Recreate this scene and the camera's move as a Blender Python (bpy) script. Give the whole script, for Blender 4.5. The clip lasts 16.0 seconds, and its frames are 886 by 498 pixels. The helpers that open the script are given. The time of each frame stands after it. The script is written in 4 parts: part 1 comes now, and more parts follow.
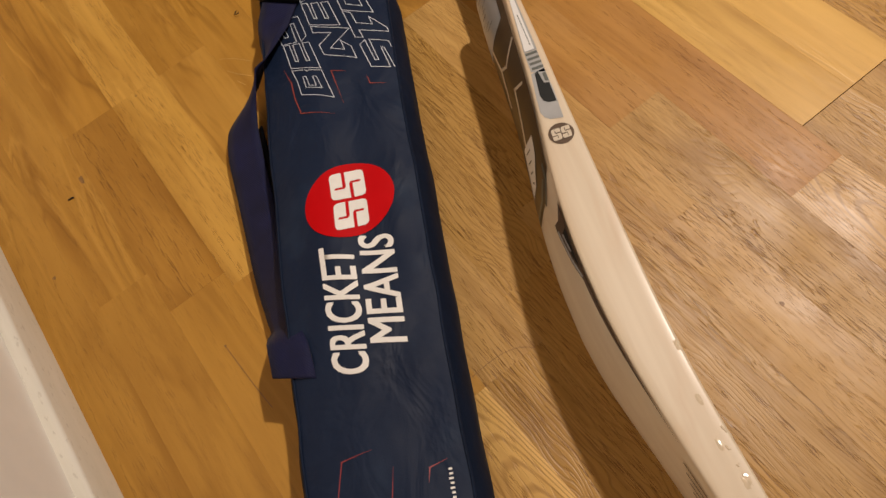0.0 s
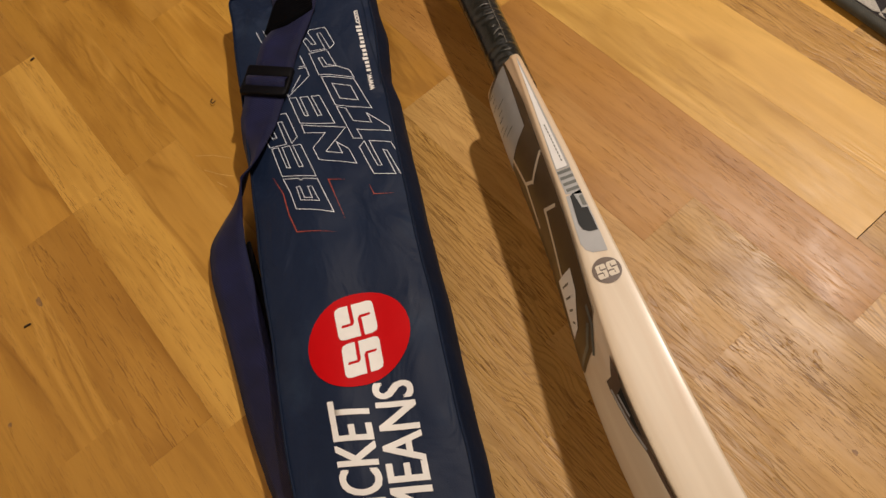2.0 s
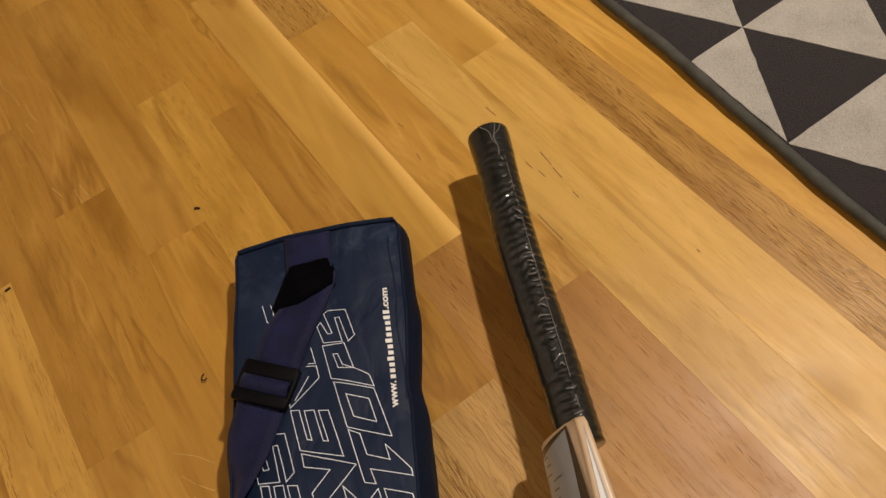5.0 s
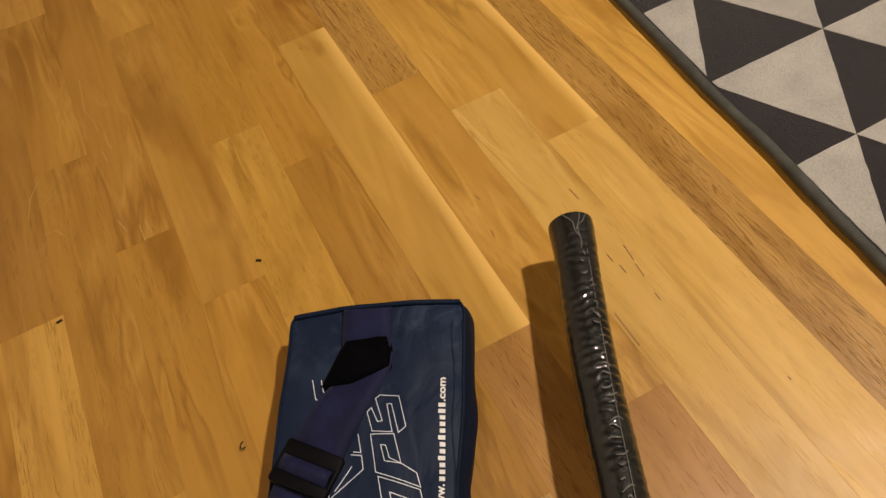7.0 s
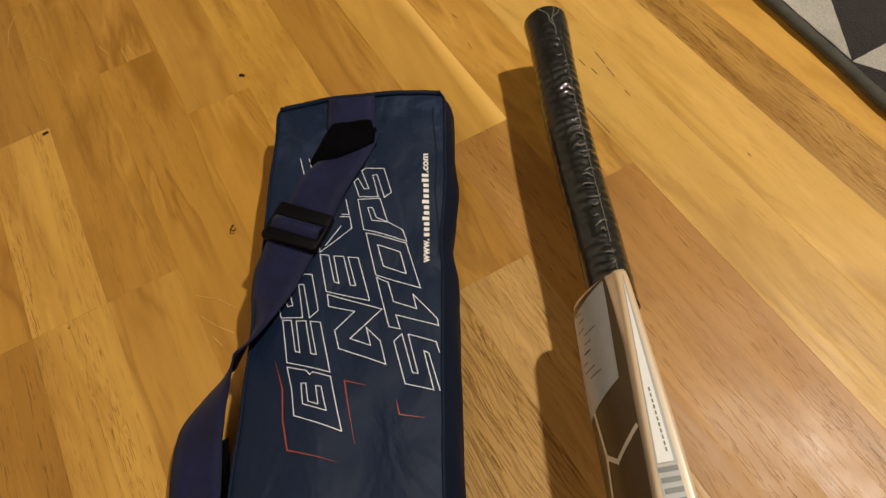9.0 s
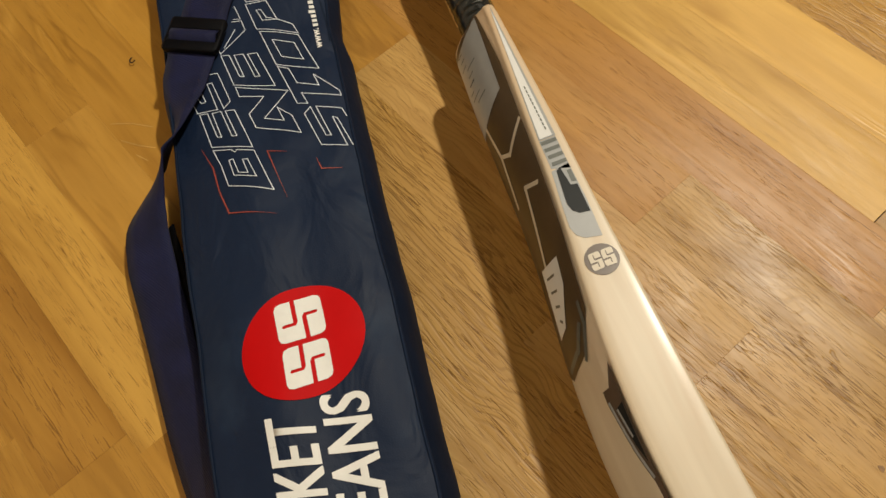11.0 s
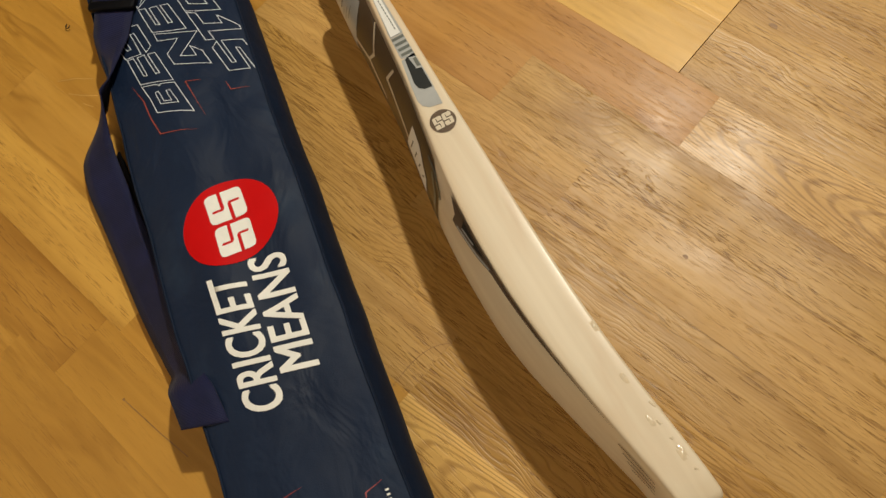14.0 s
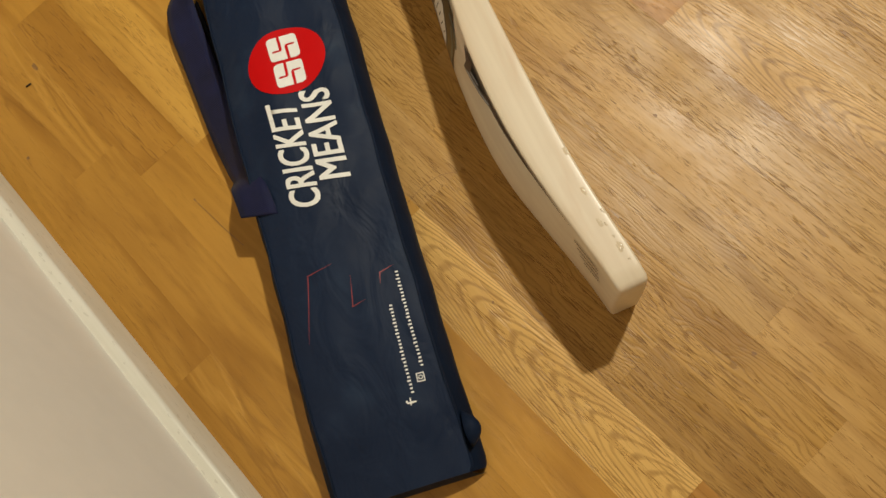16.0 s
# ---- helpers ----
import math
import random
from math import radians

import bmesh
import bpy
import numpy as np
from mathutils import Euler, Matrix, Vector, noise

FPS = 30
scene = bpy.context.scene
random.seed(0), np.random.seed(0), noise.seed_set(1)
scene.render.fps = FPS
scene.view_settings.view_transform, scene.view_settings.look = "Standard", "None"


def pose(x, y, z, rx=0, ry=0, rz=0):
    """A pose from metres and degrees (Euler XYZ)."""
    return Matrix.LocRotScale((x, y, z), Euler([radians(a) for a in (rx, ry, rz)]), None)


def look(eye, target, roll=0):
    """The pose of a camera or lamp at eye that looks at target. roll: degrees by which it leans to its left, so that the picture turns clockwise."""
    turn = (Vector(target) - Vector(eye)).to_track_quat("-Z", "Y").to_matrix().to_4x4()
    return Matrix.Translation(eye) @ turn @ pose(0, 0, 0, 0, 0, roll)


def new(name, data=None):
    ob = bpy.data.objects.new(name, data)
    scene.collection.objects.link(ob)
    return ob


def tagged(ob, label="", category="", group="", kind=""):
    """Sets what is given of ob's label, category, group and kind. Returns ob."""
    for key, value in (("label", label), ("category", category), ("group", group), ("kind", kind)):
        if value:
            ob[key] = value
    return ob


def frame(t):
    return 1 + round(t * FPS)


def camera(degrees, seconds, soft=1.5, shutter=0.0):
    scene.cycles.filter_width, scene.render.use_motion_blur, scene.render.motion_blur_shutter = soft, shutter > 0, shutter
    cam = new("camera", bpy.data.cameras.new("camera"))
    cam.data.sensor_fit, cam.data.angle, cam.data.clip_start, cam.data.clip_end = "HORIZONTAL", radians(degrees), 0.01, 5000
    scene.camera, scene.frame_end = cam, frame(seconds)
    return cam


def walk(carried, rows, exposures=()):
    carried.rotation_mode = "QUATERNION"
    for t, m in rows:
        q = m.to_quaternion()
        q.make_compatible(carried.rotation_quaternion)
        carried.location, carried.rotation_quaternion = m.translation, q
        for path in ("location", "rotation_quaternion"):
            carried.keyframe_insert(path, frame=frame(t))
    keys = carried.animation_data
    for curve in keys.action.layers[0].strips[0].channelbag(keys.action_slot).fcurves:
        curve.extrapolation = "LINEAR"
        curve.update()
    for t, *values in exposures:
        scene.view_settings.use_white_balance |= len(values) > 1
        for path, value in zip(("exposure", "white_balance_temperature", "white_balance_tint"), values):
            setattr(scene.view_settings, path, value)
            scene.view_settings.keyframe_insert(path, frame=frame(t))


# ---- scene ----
cam = camera(60.55, 16.0)
PATH = [
    (0, (0.0746, 0.1897, 0.6363), (-0.2326, 1.0875, -1.1243), -22.16),
    (0.5, (0.0593, 0.2394, 0.6232), (-0.2187, 1.1290, -1.1463), -21.12),
    (1, (0.0520, 0.2658, 0.6112), (-0.1904, 1.1589, -1.1619), -19.55),
    (1.5, (0.0391, 0.2917, 0.6092), (-0.1736, 1.1922, -1.1639), -18.32),
    (2, (0.0196, 0.3255, 0.6172), (-0.1705, 1.2434, -1.1495), -17.35),
    (2.5, (0.0176, 0.3467, 0.6169), (-0.1600, 1.2933, -1.1360), -16.57),
    (3, (0.0153, 0.3745, 0.6125), (-0.1592, 1.3375, -1.1317), -15.98),
    (3.5, (0.0236, 0.4328, 0.6120), (-0.1539, 1.4186, -1.1191), -15.11),
    (4, (0.0252, 0.4962, 0.6023), (-0.1736, 1.4965, -1.1181), -15.13),
    (4.5, (0.0185, 0.5509, 0.6041), (-0.2096, 1.5755, -1.0983), -15.09),
    (5, (0.0214, 0.5991, 0.5930), (-0.2444, 1.6675, -1.0767), -14.94),
    (5.2, (0.0224, 0.6370, 0.5936), (-0.2691, 1.6980, -1.0766), -15.55),
    (7.3, (-0.0018, 0.6562, 0.5804), (-0.4103, 1.7910, -1.0150), -12.21),
    (7.5, (-0.0011, 0.6368, 0.5743), (-0.4128, 1.7596, -1.0288), -12.13),
    (8, (-0.0042, 0.5862, 0.5600), (-0.3999, 1.7014, -1.0524), -11.29),
    (8.5, (-0.0061, 0.5514, 0.5498), (-0.3647, 1.6411, -1.0884), -10.65),
    (9, (0.0007, 0.5111, 0.5252), (-0.3079, 1.5788, -1.1376), -10.42),
    (9.5, (0.0077, 0.4636, 0.5254), (-0.2356, 1.4906, -1.1734), -10.19),
    (9.7, (-0.0041, 0.4474, 0.5238), (-0.2189, 1.4526, -1.1919), -10.18),
    (11.8, (0.0182, 0.3435, 0.5379), (-0.0023, 1.1342, -1.2991), -12.31),
    (12, (0.0251, 0.3372, 0.5397), (0.0112, 1.1087, -1.3055), -12.77),
    (12.5, (0.0577, 0.3058, 0.5551), (0.0408, 1.0565, -1.2986), -14.63),
    (13, (0.0507, 0.2781, 0.5730), (0.0245, 1.0235, -1.2827), -16.26),
    (13.5, (0.0705, 0.2647, 0.5984), (0.0206, 1.0162, -1.2544), -18.23),
    (14, (0.0802, 0.2394, 0.6242), (0.0060, 0.9966, -1.2255), -19.72),
    (14.5, (0.0789, 0.2093, 0.6386), (-0.0194, 0.9639, -1.2109), -20.79),
    (15, (0.0823, 0.1746, 0.6633), (-0.0490, 0.8943, -1.1981), -22.39),
    (15.5, (0.0921, 0.1400, 0.7039), (-0.0779, 0.8026, -1.1755), -24.76),
    (16, (0.0976, 0.1024, 0.7367), (-0.1100, 0.6879, -1.1644), -28.34),
]
EXPOSURES = [(0.0, -0.10, 6500, 20), (2.5, -0.10, 6500, 19), (5.0, -0.20, 6500, 17.5), (8.0, -0.08, 6500, 17), (9.5, -0.05, 6350, 8), (12.0, -0.01, 6450, 7), (16.0, 0.02, 6350, 5)]
walk(cam, [(t, look(eye, target, roll)) for t, eye, target, roll in PATH], EXPOSURES)

# ---- world and light ----
world = bpy.data.worlds.new("world")
scene.world = world
world.use_nodes = True
world.node_tree.nodes["Background"].inputs[0].default_value = (1.0, 0.85, 0.65, 1)
world.node_tree.nodes["Background"].inputs[1].default_value = 0.008

lamp_data = bpy.data.lights.new("ceiling_light", "AREA")
lamp_data.shape, lamp_data.size = "DISK", 0.11
lamp_data.energy, lamp_data.color = 58.5, (1.0, 0.91, 0.76)
lamp = new("ceiling_light", lamp_data)
lamp.location = (0.98, 1.40, 2.32)


# ---- node helpers and materials ----
class Nodes:
    """A short way to write a node material."""

    def __init__(self, name):
        self.mat = bpy.data.materials.new(name)
        self.mat.use_nodes = True
        self.tree = self.mat.node_tree
        self.bsdf = self.tree.nodes["Principled BSDF"]

    def add(self, kind, **settings):
        node = self.tree.nodes.new(kind)
        for key, value in settings.items():
            if key == "blend":
                node.blend_type = value
            elif key == "op":
                node.operation = value
            elif key == "data":
                node.data_type = value
            elif key == "bands":
                node.bands_direction = value
        return node

    def wire(self, a, b):
        self.tree.links.new(a, b)

    def put(self, socket, value):
        if isinstance(value, bpy.types.NodeSocket):
            self.wire(value, socket)
        else:
            socket.default_value = value

    def math(self, op, a, b=0.0, c=0.0):
        n = self.add("ShaderNodeMath", op=op)
        for k, v in enumerate((a, b, c)):
            self.put(n.inputs[k], v)
        return n.outputs[0]

    def mix(self, fac, a, b, blend="MIX"):
        n = self.add("ShaderNodeMix", data="RGBA", blend=blend)
        self.put(n.inputs[0], fac)
        self.put(n.inputs[6], a)
        self.put(n.inputs[7], b)
        return n.outputs[2]

    def coords(self, scale=(1, 1, 1), shift=None, space="Object"):
        tc = self.add("ShaderNodeTexCoord")
        out = tc.outputs[space]
        if shift is not None:
            ad = self.add("ShaderNodeVectorMath", op="ADD")
            self.wire(out, ad.inputs[0])
            self.put(ad.inputs[1], shift)
            out = ad.outputs[0]
        mp = self.add("ShaderNodeMapping")
        self.wire(out, mp.inputs["Vector"])
        mp.inputs["Scale"].default_value = scale
        return mp.outputs[0]

    def noise(self, vector, scale, detail=3.0, rough=0.55, distortion=0.0):
        n = self.add("ShaderNodeTexNoise")
        self.wire(vector, n.inputs["Vector"])
        n.inputs["Scale"].default_value = scale
        n.inputs["Detail"].default_value = detail
        n.inputs["Roughness"].default_value = rough
        n.inputs["Distortion"].default_value = distortion
        return n.outputs["Fac"]

    def ramp(self, fac, lo, hi, a=0.0, b=1.0):
        n = self.add("ShaderNodeMapRange")
        self.put(n.inputs[0], fac)
        for k, v in enumerate((lo, hi, a, b)):
            n.inputs[k + 1].default_value = v
        return n.outputs[0]

    def bump(self, height, strength, distance):
        n = self.add("ShaderNodeBump")
        self.wire(height, n.inputs["Height"])
        n.inputs["Strength"].default_value, n.inputs["Distance"].default_value = strength, distance
        self.wire(n.outputs[0], self.bsdf.inputs["Normal"])
        return n

    def set(self, colour=None, rough=None, **more):
        if colour is not None:
            self.put(self.bsdf.inputs["Base Color"], colour if not isinstance(colour, tuple) else (*colour[:3], 1))
        if rough is not None:
            self.put(self.bsdf.inputs["Roughness"], rough)
        for key, value in more.items():
            self.put(self.bsdf.inputs[key.replace("_", " ")], value)
        return self.mat


def oak_material():
    """Lacquered oak strip: tone from the object's colour, coarseness of the grain from its alpha; the grain runs along its x."""
    n = Nodes("lacquered_oak")
    info = n.add("ShaderNodeObjectInfo")
    coarse = info.outputs["Alpha"]
    shift = n.add("ShaderNodeCombineXYZ")
    for k, far in enumerate((37.0, 91.0, 11.0)):
        n.wire(n.math("MULTIPLY", info.outputs["Random"], far), shift.inputs[k])
    sh = shift.outputs[0]
    # broad flame figure
    flame = n.noise(n.coords((0.9, 11, 11), sh), 1.5, 2, 0.45, 0.5)
    figure = n.ramp(n.math("SINE", n.math("MULTIPLY", flame, 58.0)), -0.6, 1.0)
    # fine fibres
    streak = n.noise(n.coords((5, 170, 170), sh), 1.0, 4, 0.6)
    # open pores: thin short dashes, in bands
    pores = n.noise(n.coords((70, 1400, 1400), sh), 1.0, 1, 0.4)
    pore = n.ramp(pores, 0.585, 0.615)
    bands = n.ramp(n.noise(n.coords((4, 150, 150), sh), 1.0, 2), 0.42, 0.60)
    area = n.ramp(n.noise(n.coords((3, 12, 12), sh), 1.0, 2), 0.36, 0.60, 0.35, 1.0)
    pore = n.math("MULTIPLY", n.math("MULTIPLY", pore, n.math("MULTIPLY", bands, area)), coarse)
    # long dark dashes of open grain, in drifts, on the coarse boards
    drift = n.noise(n.coords((6, 16, 16), sh), 1.0, 2, 0.5, 0.4)
    bend = n.add("ShaderNodeVectorMath", op="ADD")
    n.wire(n.coords((24, 330, 330), sh), bend.inputs[0])
    n.wire(n.math("MULTIPLY", drift, 9.0), bend.inputs[1])
    dash = n.ramp(n.noise(bend.outputs[0], 1.0, 1, 0.45), 0.590, 0.635)
    dash = n.math("MULTIPLY", dash, n.math("MULTIPLY", n.ramp(drift, 0.44, 0.60), n.ramp(coarse, 0.45, 0.9)))
    # dark growth lines on the coarsest boards
    wob = n.noise(n.coords((8, 22, 22), sh), 1.0, 2, 0.5, 0.5)
    sep = n.add("ShaderNodeSeparateXYZ")
    n.wire(n.coords((1, 1, 1), sh), sep.inputs[0])
    ring = n.math("SINE", n.math("ADD", n.math("MULTIPLY", sep.outputs[1], 1350.0), n.math("MULTIPLY", wob, 64.0)))
    ring = n.math("MULTIPLY", n.ramp(ring, 0.25, 0.95), n.ramp(coarse, 0.80, 1.0))
    ring = n.math("MULTIPLY", ring, n.ramp(streak, 0.3, 0.6, 0.35, 1.0))
    # nested arches of growth lines on flat-sawn boards
    own = n.add("ShaderNodeSeparateXYZ")
    n.wire(n.coords((1, 1, 1)), own.inputs[0])
    off = n.math("SUBTRACT", own.outputs[1], 0.004)
    arch = n.math("ADD", n.math("MULTIPLY", own.outputs[0], 240.0), n.math("ADD", n.math("MULTIPLY", n.math("MULTIPLY", off, off), -40000.0), n.math("MULTIPLY", wob, 18.0)))
    flat_sawn = n.math("MULTIPLY", n.ramp(coarse, 0.70, 0.72), n.ramp(coarse, 0.76, 0.78, 1.0, 0.0))
    arch = n.math("MULTIPLY", n.math("MULTIPLY", n.ramp(n.math("SINE", arch), 0.1, 0.95), flat_sawn), n.ramp(streak, 0.32, 0.58, 0.25, 1.0))
    cloud = n.noise(n.coords((2.2, 10, 10), sh), 2.0, 3, 0.55, 0.5)
    tone = info.outputs["Color"]
    light = n.mix(1.0, tone, (1.15, 1.17, 1.24, 1), "MULTIPLY")
    dark = n.mix(1.0, tone, (0.76, 0.69, 0.55, 1), "MULTIPLY")
    deep = n.mix(1.0, tone, (0.40, 0.30, 0.16, 1), "MULTIPLY")
    brown = n.mix(1.0, tone, (0.66, 0.57, 0.40, 1), "MULTIPLY")
    # swirling figure: dark veins and pale ridges in patches, on the smoother boards
    swirl = n.noise(n.coords((3.4, 24, 24), sh), 1.0, 3, 0.5, 0.9)
    smoother = n.ramp(coarse, 0.3, 0.7, 1.0, 0.15)
    patch = n.math("MULTIPLY", n.ramp(n.noise(n.coords((3, 11, 11), sh), 1.0, 2), 0.46, 0.62), smoother)
    vein = n.math("MULTIPLY", n.ramp(n.math("ABSOLUTE", n.math("SUBTRACT", swirl, 0.47)), 0.0, 0.040, 1.0, 0.0), patch)
    ridge = n.math("MULTIPLY", n.ramp(n.math("ABSOLUTE", n.math("SUBTRACT", swirl, 0.56)), 0.0, 0.045, 1.0, 0.0), patch)
    # pale sapwood along one side of the palest boards
    raw = n.add("ShaderNodeSeparateXYZ")
    n.wire(n.coords((1, 1, 1)), raw.inputs[0])
    side = n.math("ADD", raw.outputs[1], n.math("MULTIPLY", n.math("SUBTRACT", swirl, 0.5), 0.012))
    sap = n.math("MULTIPLY", n.ramp(side, 0.016, 0.030, 0.0, 1.0), n.ramp(coarse, 0.03, 0.08, 1.0, 0.0))
    sap = n.math("MAXIMUM", sap, n.math("MULTIPLY", n.math("MULTIPLY", n.ramp(side, 0.020, 0.030, 0.0, 1.0), flat_sawn), 0.30))
    pale = n.mix(1.0, tone, (1.50, 1.65, 2.3, 1), "MULTIPLY")
    col = n.mix(n.math("ADD", 0.58, n.math("MULTIPLY", n.math("SUBTRACT", streak, 0.5), n.ramp(coarse, 0.1, 0.9, 0.6, 1.2))), dark, light)
    col = n.mix(n.math("MULTIPLY", figure, n.ramp(cloud, 0.32, 0.64, 0.05, 0.42)), col, brown)
    col = n.mix(n.ramp(cloud, 0.40, 0.68, 0.0, 0.55), col, light)
    col = n.mix(n.ramp(cloud, 0.30, 0.48, 0.80, 0.0), col, brown)
    col = n.mix(n.math("MULTIPLY", ridge, 0.34), col, pale)
    col = n.mix(n.math("MULTIPLY", vein, 0.40), col, deep)
    col = n.mix(sap, col, pale)
    # a broad dark stain within some boards
    stain = n.math("MULTIPLY", n.ramp(coarse, 0.36, 0.38), n.ramp(coarse, 0.42, 0.44, 1.0, 0.0))
    stain = n.math("MULTIPLY", stain, n.ramp(n.noise(n.coords((5, 14, 14), sh), 1.0, 2, 0.5, 0.5), 0.40, 0.60))
    col = n.mix(n.math("MULTIPLY", stain, 0.45), col, brown)
    col = n.mix(n.math("MULTIPLY", ring, 0.45), col, deep)
    col = n.mix(n.math("MULTIPLY", arch, 0.62), col, deep)
    col = n.mix(n.math("MINIMUM", n.math("MULTIPLY", pore, 1.8), 0.82), col, deep)
    col = n.mix(n.math("MULTIPLY", dash, 0.55), col, deep)
    rough = n.ramp(n.noise(n.coords((4, 4, 4), sh), 3.0, 3), 0.3, 0.7, 0.34, 0.52)
    n.set(col, rough, IOR=1.45)
    low = n.math("ADD", n.math("ADD", pore, dash), n.math("MULTIPLY", ring, 0.5))
    n.bump(n.math("SUBTRACT", n.math("ADD", n.math("MULTIPLY", streak, 0.3), n.math("ADD", n.math("MULTIPLY", cloud, 3.0), n.math("MULTIPLY", ridge, 0.8))), low), 0.5, 0.0007)
    return n.mat


def willow_material():
    """Pale bleached willow with faint grain lines and a butterfly stain, under clear film."""
    n = Nodes("pale_willow")
    grain = n.noise(n.coords((130, 4, 130)), 1.0, 3, 0.5)
    stain = n.noise(n.coords((17, 3.2, 12)), 1.0, 3, 0.55, 0.9)
    vein = n.math("ABSOLUTE", n.math("SUBTRACT", stain, 0.5))
    vein = n.ramp(vein, 0.0, 0.085, 1.0, 0.0)
    mask = n.ramp(n.noise(n.coords((9, 5, 9)), 1.0, 1), 0.45, 0.6)
    col = n.mix(n.ramp(grain, 0.3, 0.7), (0.68, 0.570, 0.415, 1), (0.74, 0.635, 0.475, 1))
    col = n.mix(n.math("MULTIPLY", n.math("MULTIPLY", vein, mask), 0.30), col, (0.58, 0.39, 0.23, 1))
    sep = n.add("ShaderNodeSeparateXYZ")
    n.wire(n.coords((1, 1, 1)), sep.inputs[0])
    col = n.mix(n.ramp(sep.outputs[1], 0.36, 0.54, 0.0, 0.55), col, (0.66, 0.42, 0.22, 1))
    n.set(col, 0.42, Coat_Weight=0.2, Coat_Roughness=0.2)
    n.bump(n.noise(n.coords((14, 9, 14)), 1.0, 3, 0.6, 0.5), 0.10, 0.002)
    return n.mat


def plain(name, colour, rough, vary=0.12, scale=60.0, relief=0.0, distance=0.0005, **more):
    n = Nodes(name)
    f = n.noise(n.coords(), scale, 4, 0.6)
    big = n.noise(n.coords(), scale * 0.12, 2, 0.5)
    f2 = n.math("MULTIPLY", n.math("ADD", f, big), 0.5)
    lo = tuple(c * (1 - vary) for c in colour)
    hi = tuple(min(1.0, c * (1 + vary)) for c in colour)
    n.set(n.mix(n.ramp(f2, 0.35, 0.65), (*lo, 1), (*hi, 1)), rough, **more)
    if relief:
        n.bump(f, relief, distance)
    return n.mat


def nylon_material():
    """Coated navy nylon: soft creases, a faint weave and paler rubbed places."""
    n = Nodes("coated_navy_nylon")
    rub = n.noise(n.coords((1, 0.6, 1)), 14.0, 4, 0.6, 0.4)
    fine = n.noise(n.coords(), 900.0, 2)
    col = n.mix(n.ramp(rub, 0.35, 0.72), (0.0056, 0.0136, 0.038, 1), (0.0086, 0.0187, 0.048, 1))
    dull = n.ramp(n.noise(n.coords((1, 0.8, 1)), 24.0, 3, 0.6), 0.55, 0.75)
    col = n.mix(n.math("MULTIPLY", dull, 0.35), col, (0.024, 0.045, 0.085, 1))
    # pale scuffs near the mouth
    sep = n.add("ShaderNodeSeparateXYZ")
    n.wire(n.coords((1, 1, 1)), sep.inputs[0])
    scuff = n.ramp(n.noise(n.coords((1, 1, 1)), 38.0, 4, 0.65, 0.6), 0.50, 0.68)
    scuff = n.math("MULTIPLY", scuff, n.ramp(sep.outputs[1], 0.80, 0.86))
    col = n.mix(n.math("MULTIPLY", scuff, 0.55), col, (0.045, 0.070, 0.125, 1))
    n.set(col, n.ramp(rub, 0.3, 0.7, 0.50, 0.64), Specular_IOR_Level=0.2)
    crease = n.noise(n.coords((1, 0.55, 1)), 26.0, 3, 0.5, 0.8)
    n.bump(n.math("ADD", crease, n.math("MULTIPLY", fine, 0.03)), 0.6, 0.008)
    return n.mat


def webbing_material(name, colour, gloss=0.25):
    n = Nodes(name)
    w = n.add("ShaderNodeTexWave", bands="DIAGONAL")
    n.wire(n.coords(), w.inputs["Vector"])
    w.inputs["Scale"].default_value = 220.0
    w.inputs["Distortion"].default_value = 0.6
    f = n.noise(n.coords(), 40.0, 3)
    lo, hi = tuple(c * 0.7 for c in colour), tuple(c * 1.3 for c in colour)
    col = n.mix(n.ramp(f, 0.3, 0.7), (*lo, 1), (*hi, 1))
    n.set(n.mix(n.math("MULTIPLY", w.outputs["Fac"], 0.3), col, (*lo, 1)), 0.7, Sheen_Weight=gloss * 0.2, Specular_IOR_Level=gloss)
    n.bump(w.outputs["Fac"], 0.35, 0.0006)
    return n.mat


def pile_material(name, colour, low=0.55):
    n = Nodes(name)
    f = n.noise(n.coords(), 620.0, 3, 0.75)
    big = n.noise(n.coords(), 18.0, 3, 0.6)
    lo, hi = tuple(c * low for c in colour), tuple(min(1, c * 1.25) for c in colour)
    mid = n.math("ADD", n.math("MULTIPLY", f, 0.6), n.math("MULTIPLY", big, 0.4))
    n.set(n.mix(n.ramp(mid, 0.36, 0.62), (*lo, 1), (*hi, 1)), 0.95, Sheen_Weight=0.2)
    n.bump(f, 0.9, 0.004)
    return n.mat


def grip_material():
    """Black rubber grip shrunk into wrinkled clear film."""
    n = Nodes("black_rubber_in_film")
    f = n.noise(n.coords((55, 120, 55)), 1.0, 3, 0.6, 0.8)
    r = n.noise(n.coords((25, 330, 25)), 1.0, 2, 0.5, 0.4)
    crinkle = n.noise(n.coords((150, 190, 150)), 1.0, 2, 0.5, 1.4)
    crinkle = n.ramp(n.math("ABSOLUTE", n.math("SUBTRACT", crinkle, 0.5)), 0.0, 0.10, 1.0, 0.0)
    n.set(n.mix(n.ramp(f, 0.3, 0.7), (0.0030, 0.0036, 0.0026, 1), (0.007, 0.0085, 0.006, 1)), 0.5,
          Specular_IOR_Level=0.25, Coat_Weight=0.9, Coat_Roughness=0.035)
    high = n.math("ADD", n.math("ADD", f, n.math("MULTIPLY", r, 0.4)), n.math("MULTIPLY", crinkle, 0.55))
    n.bump(high, 0.34, 0.0010)
    return n.mat


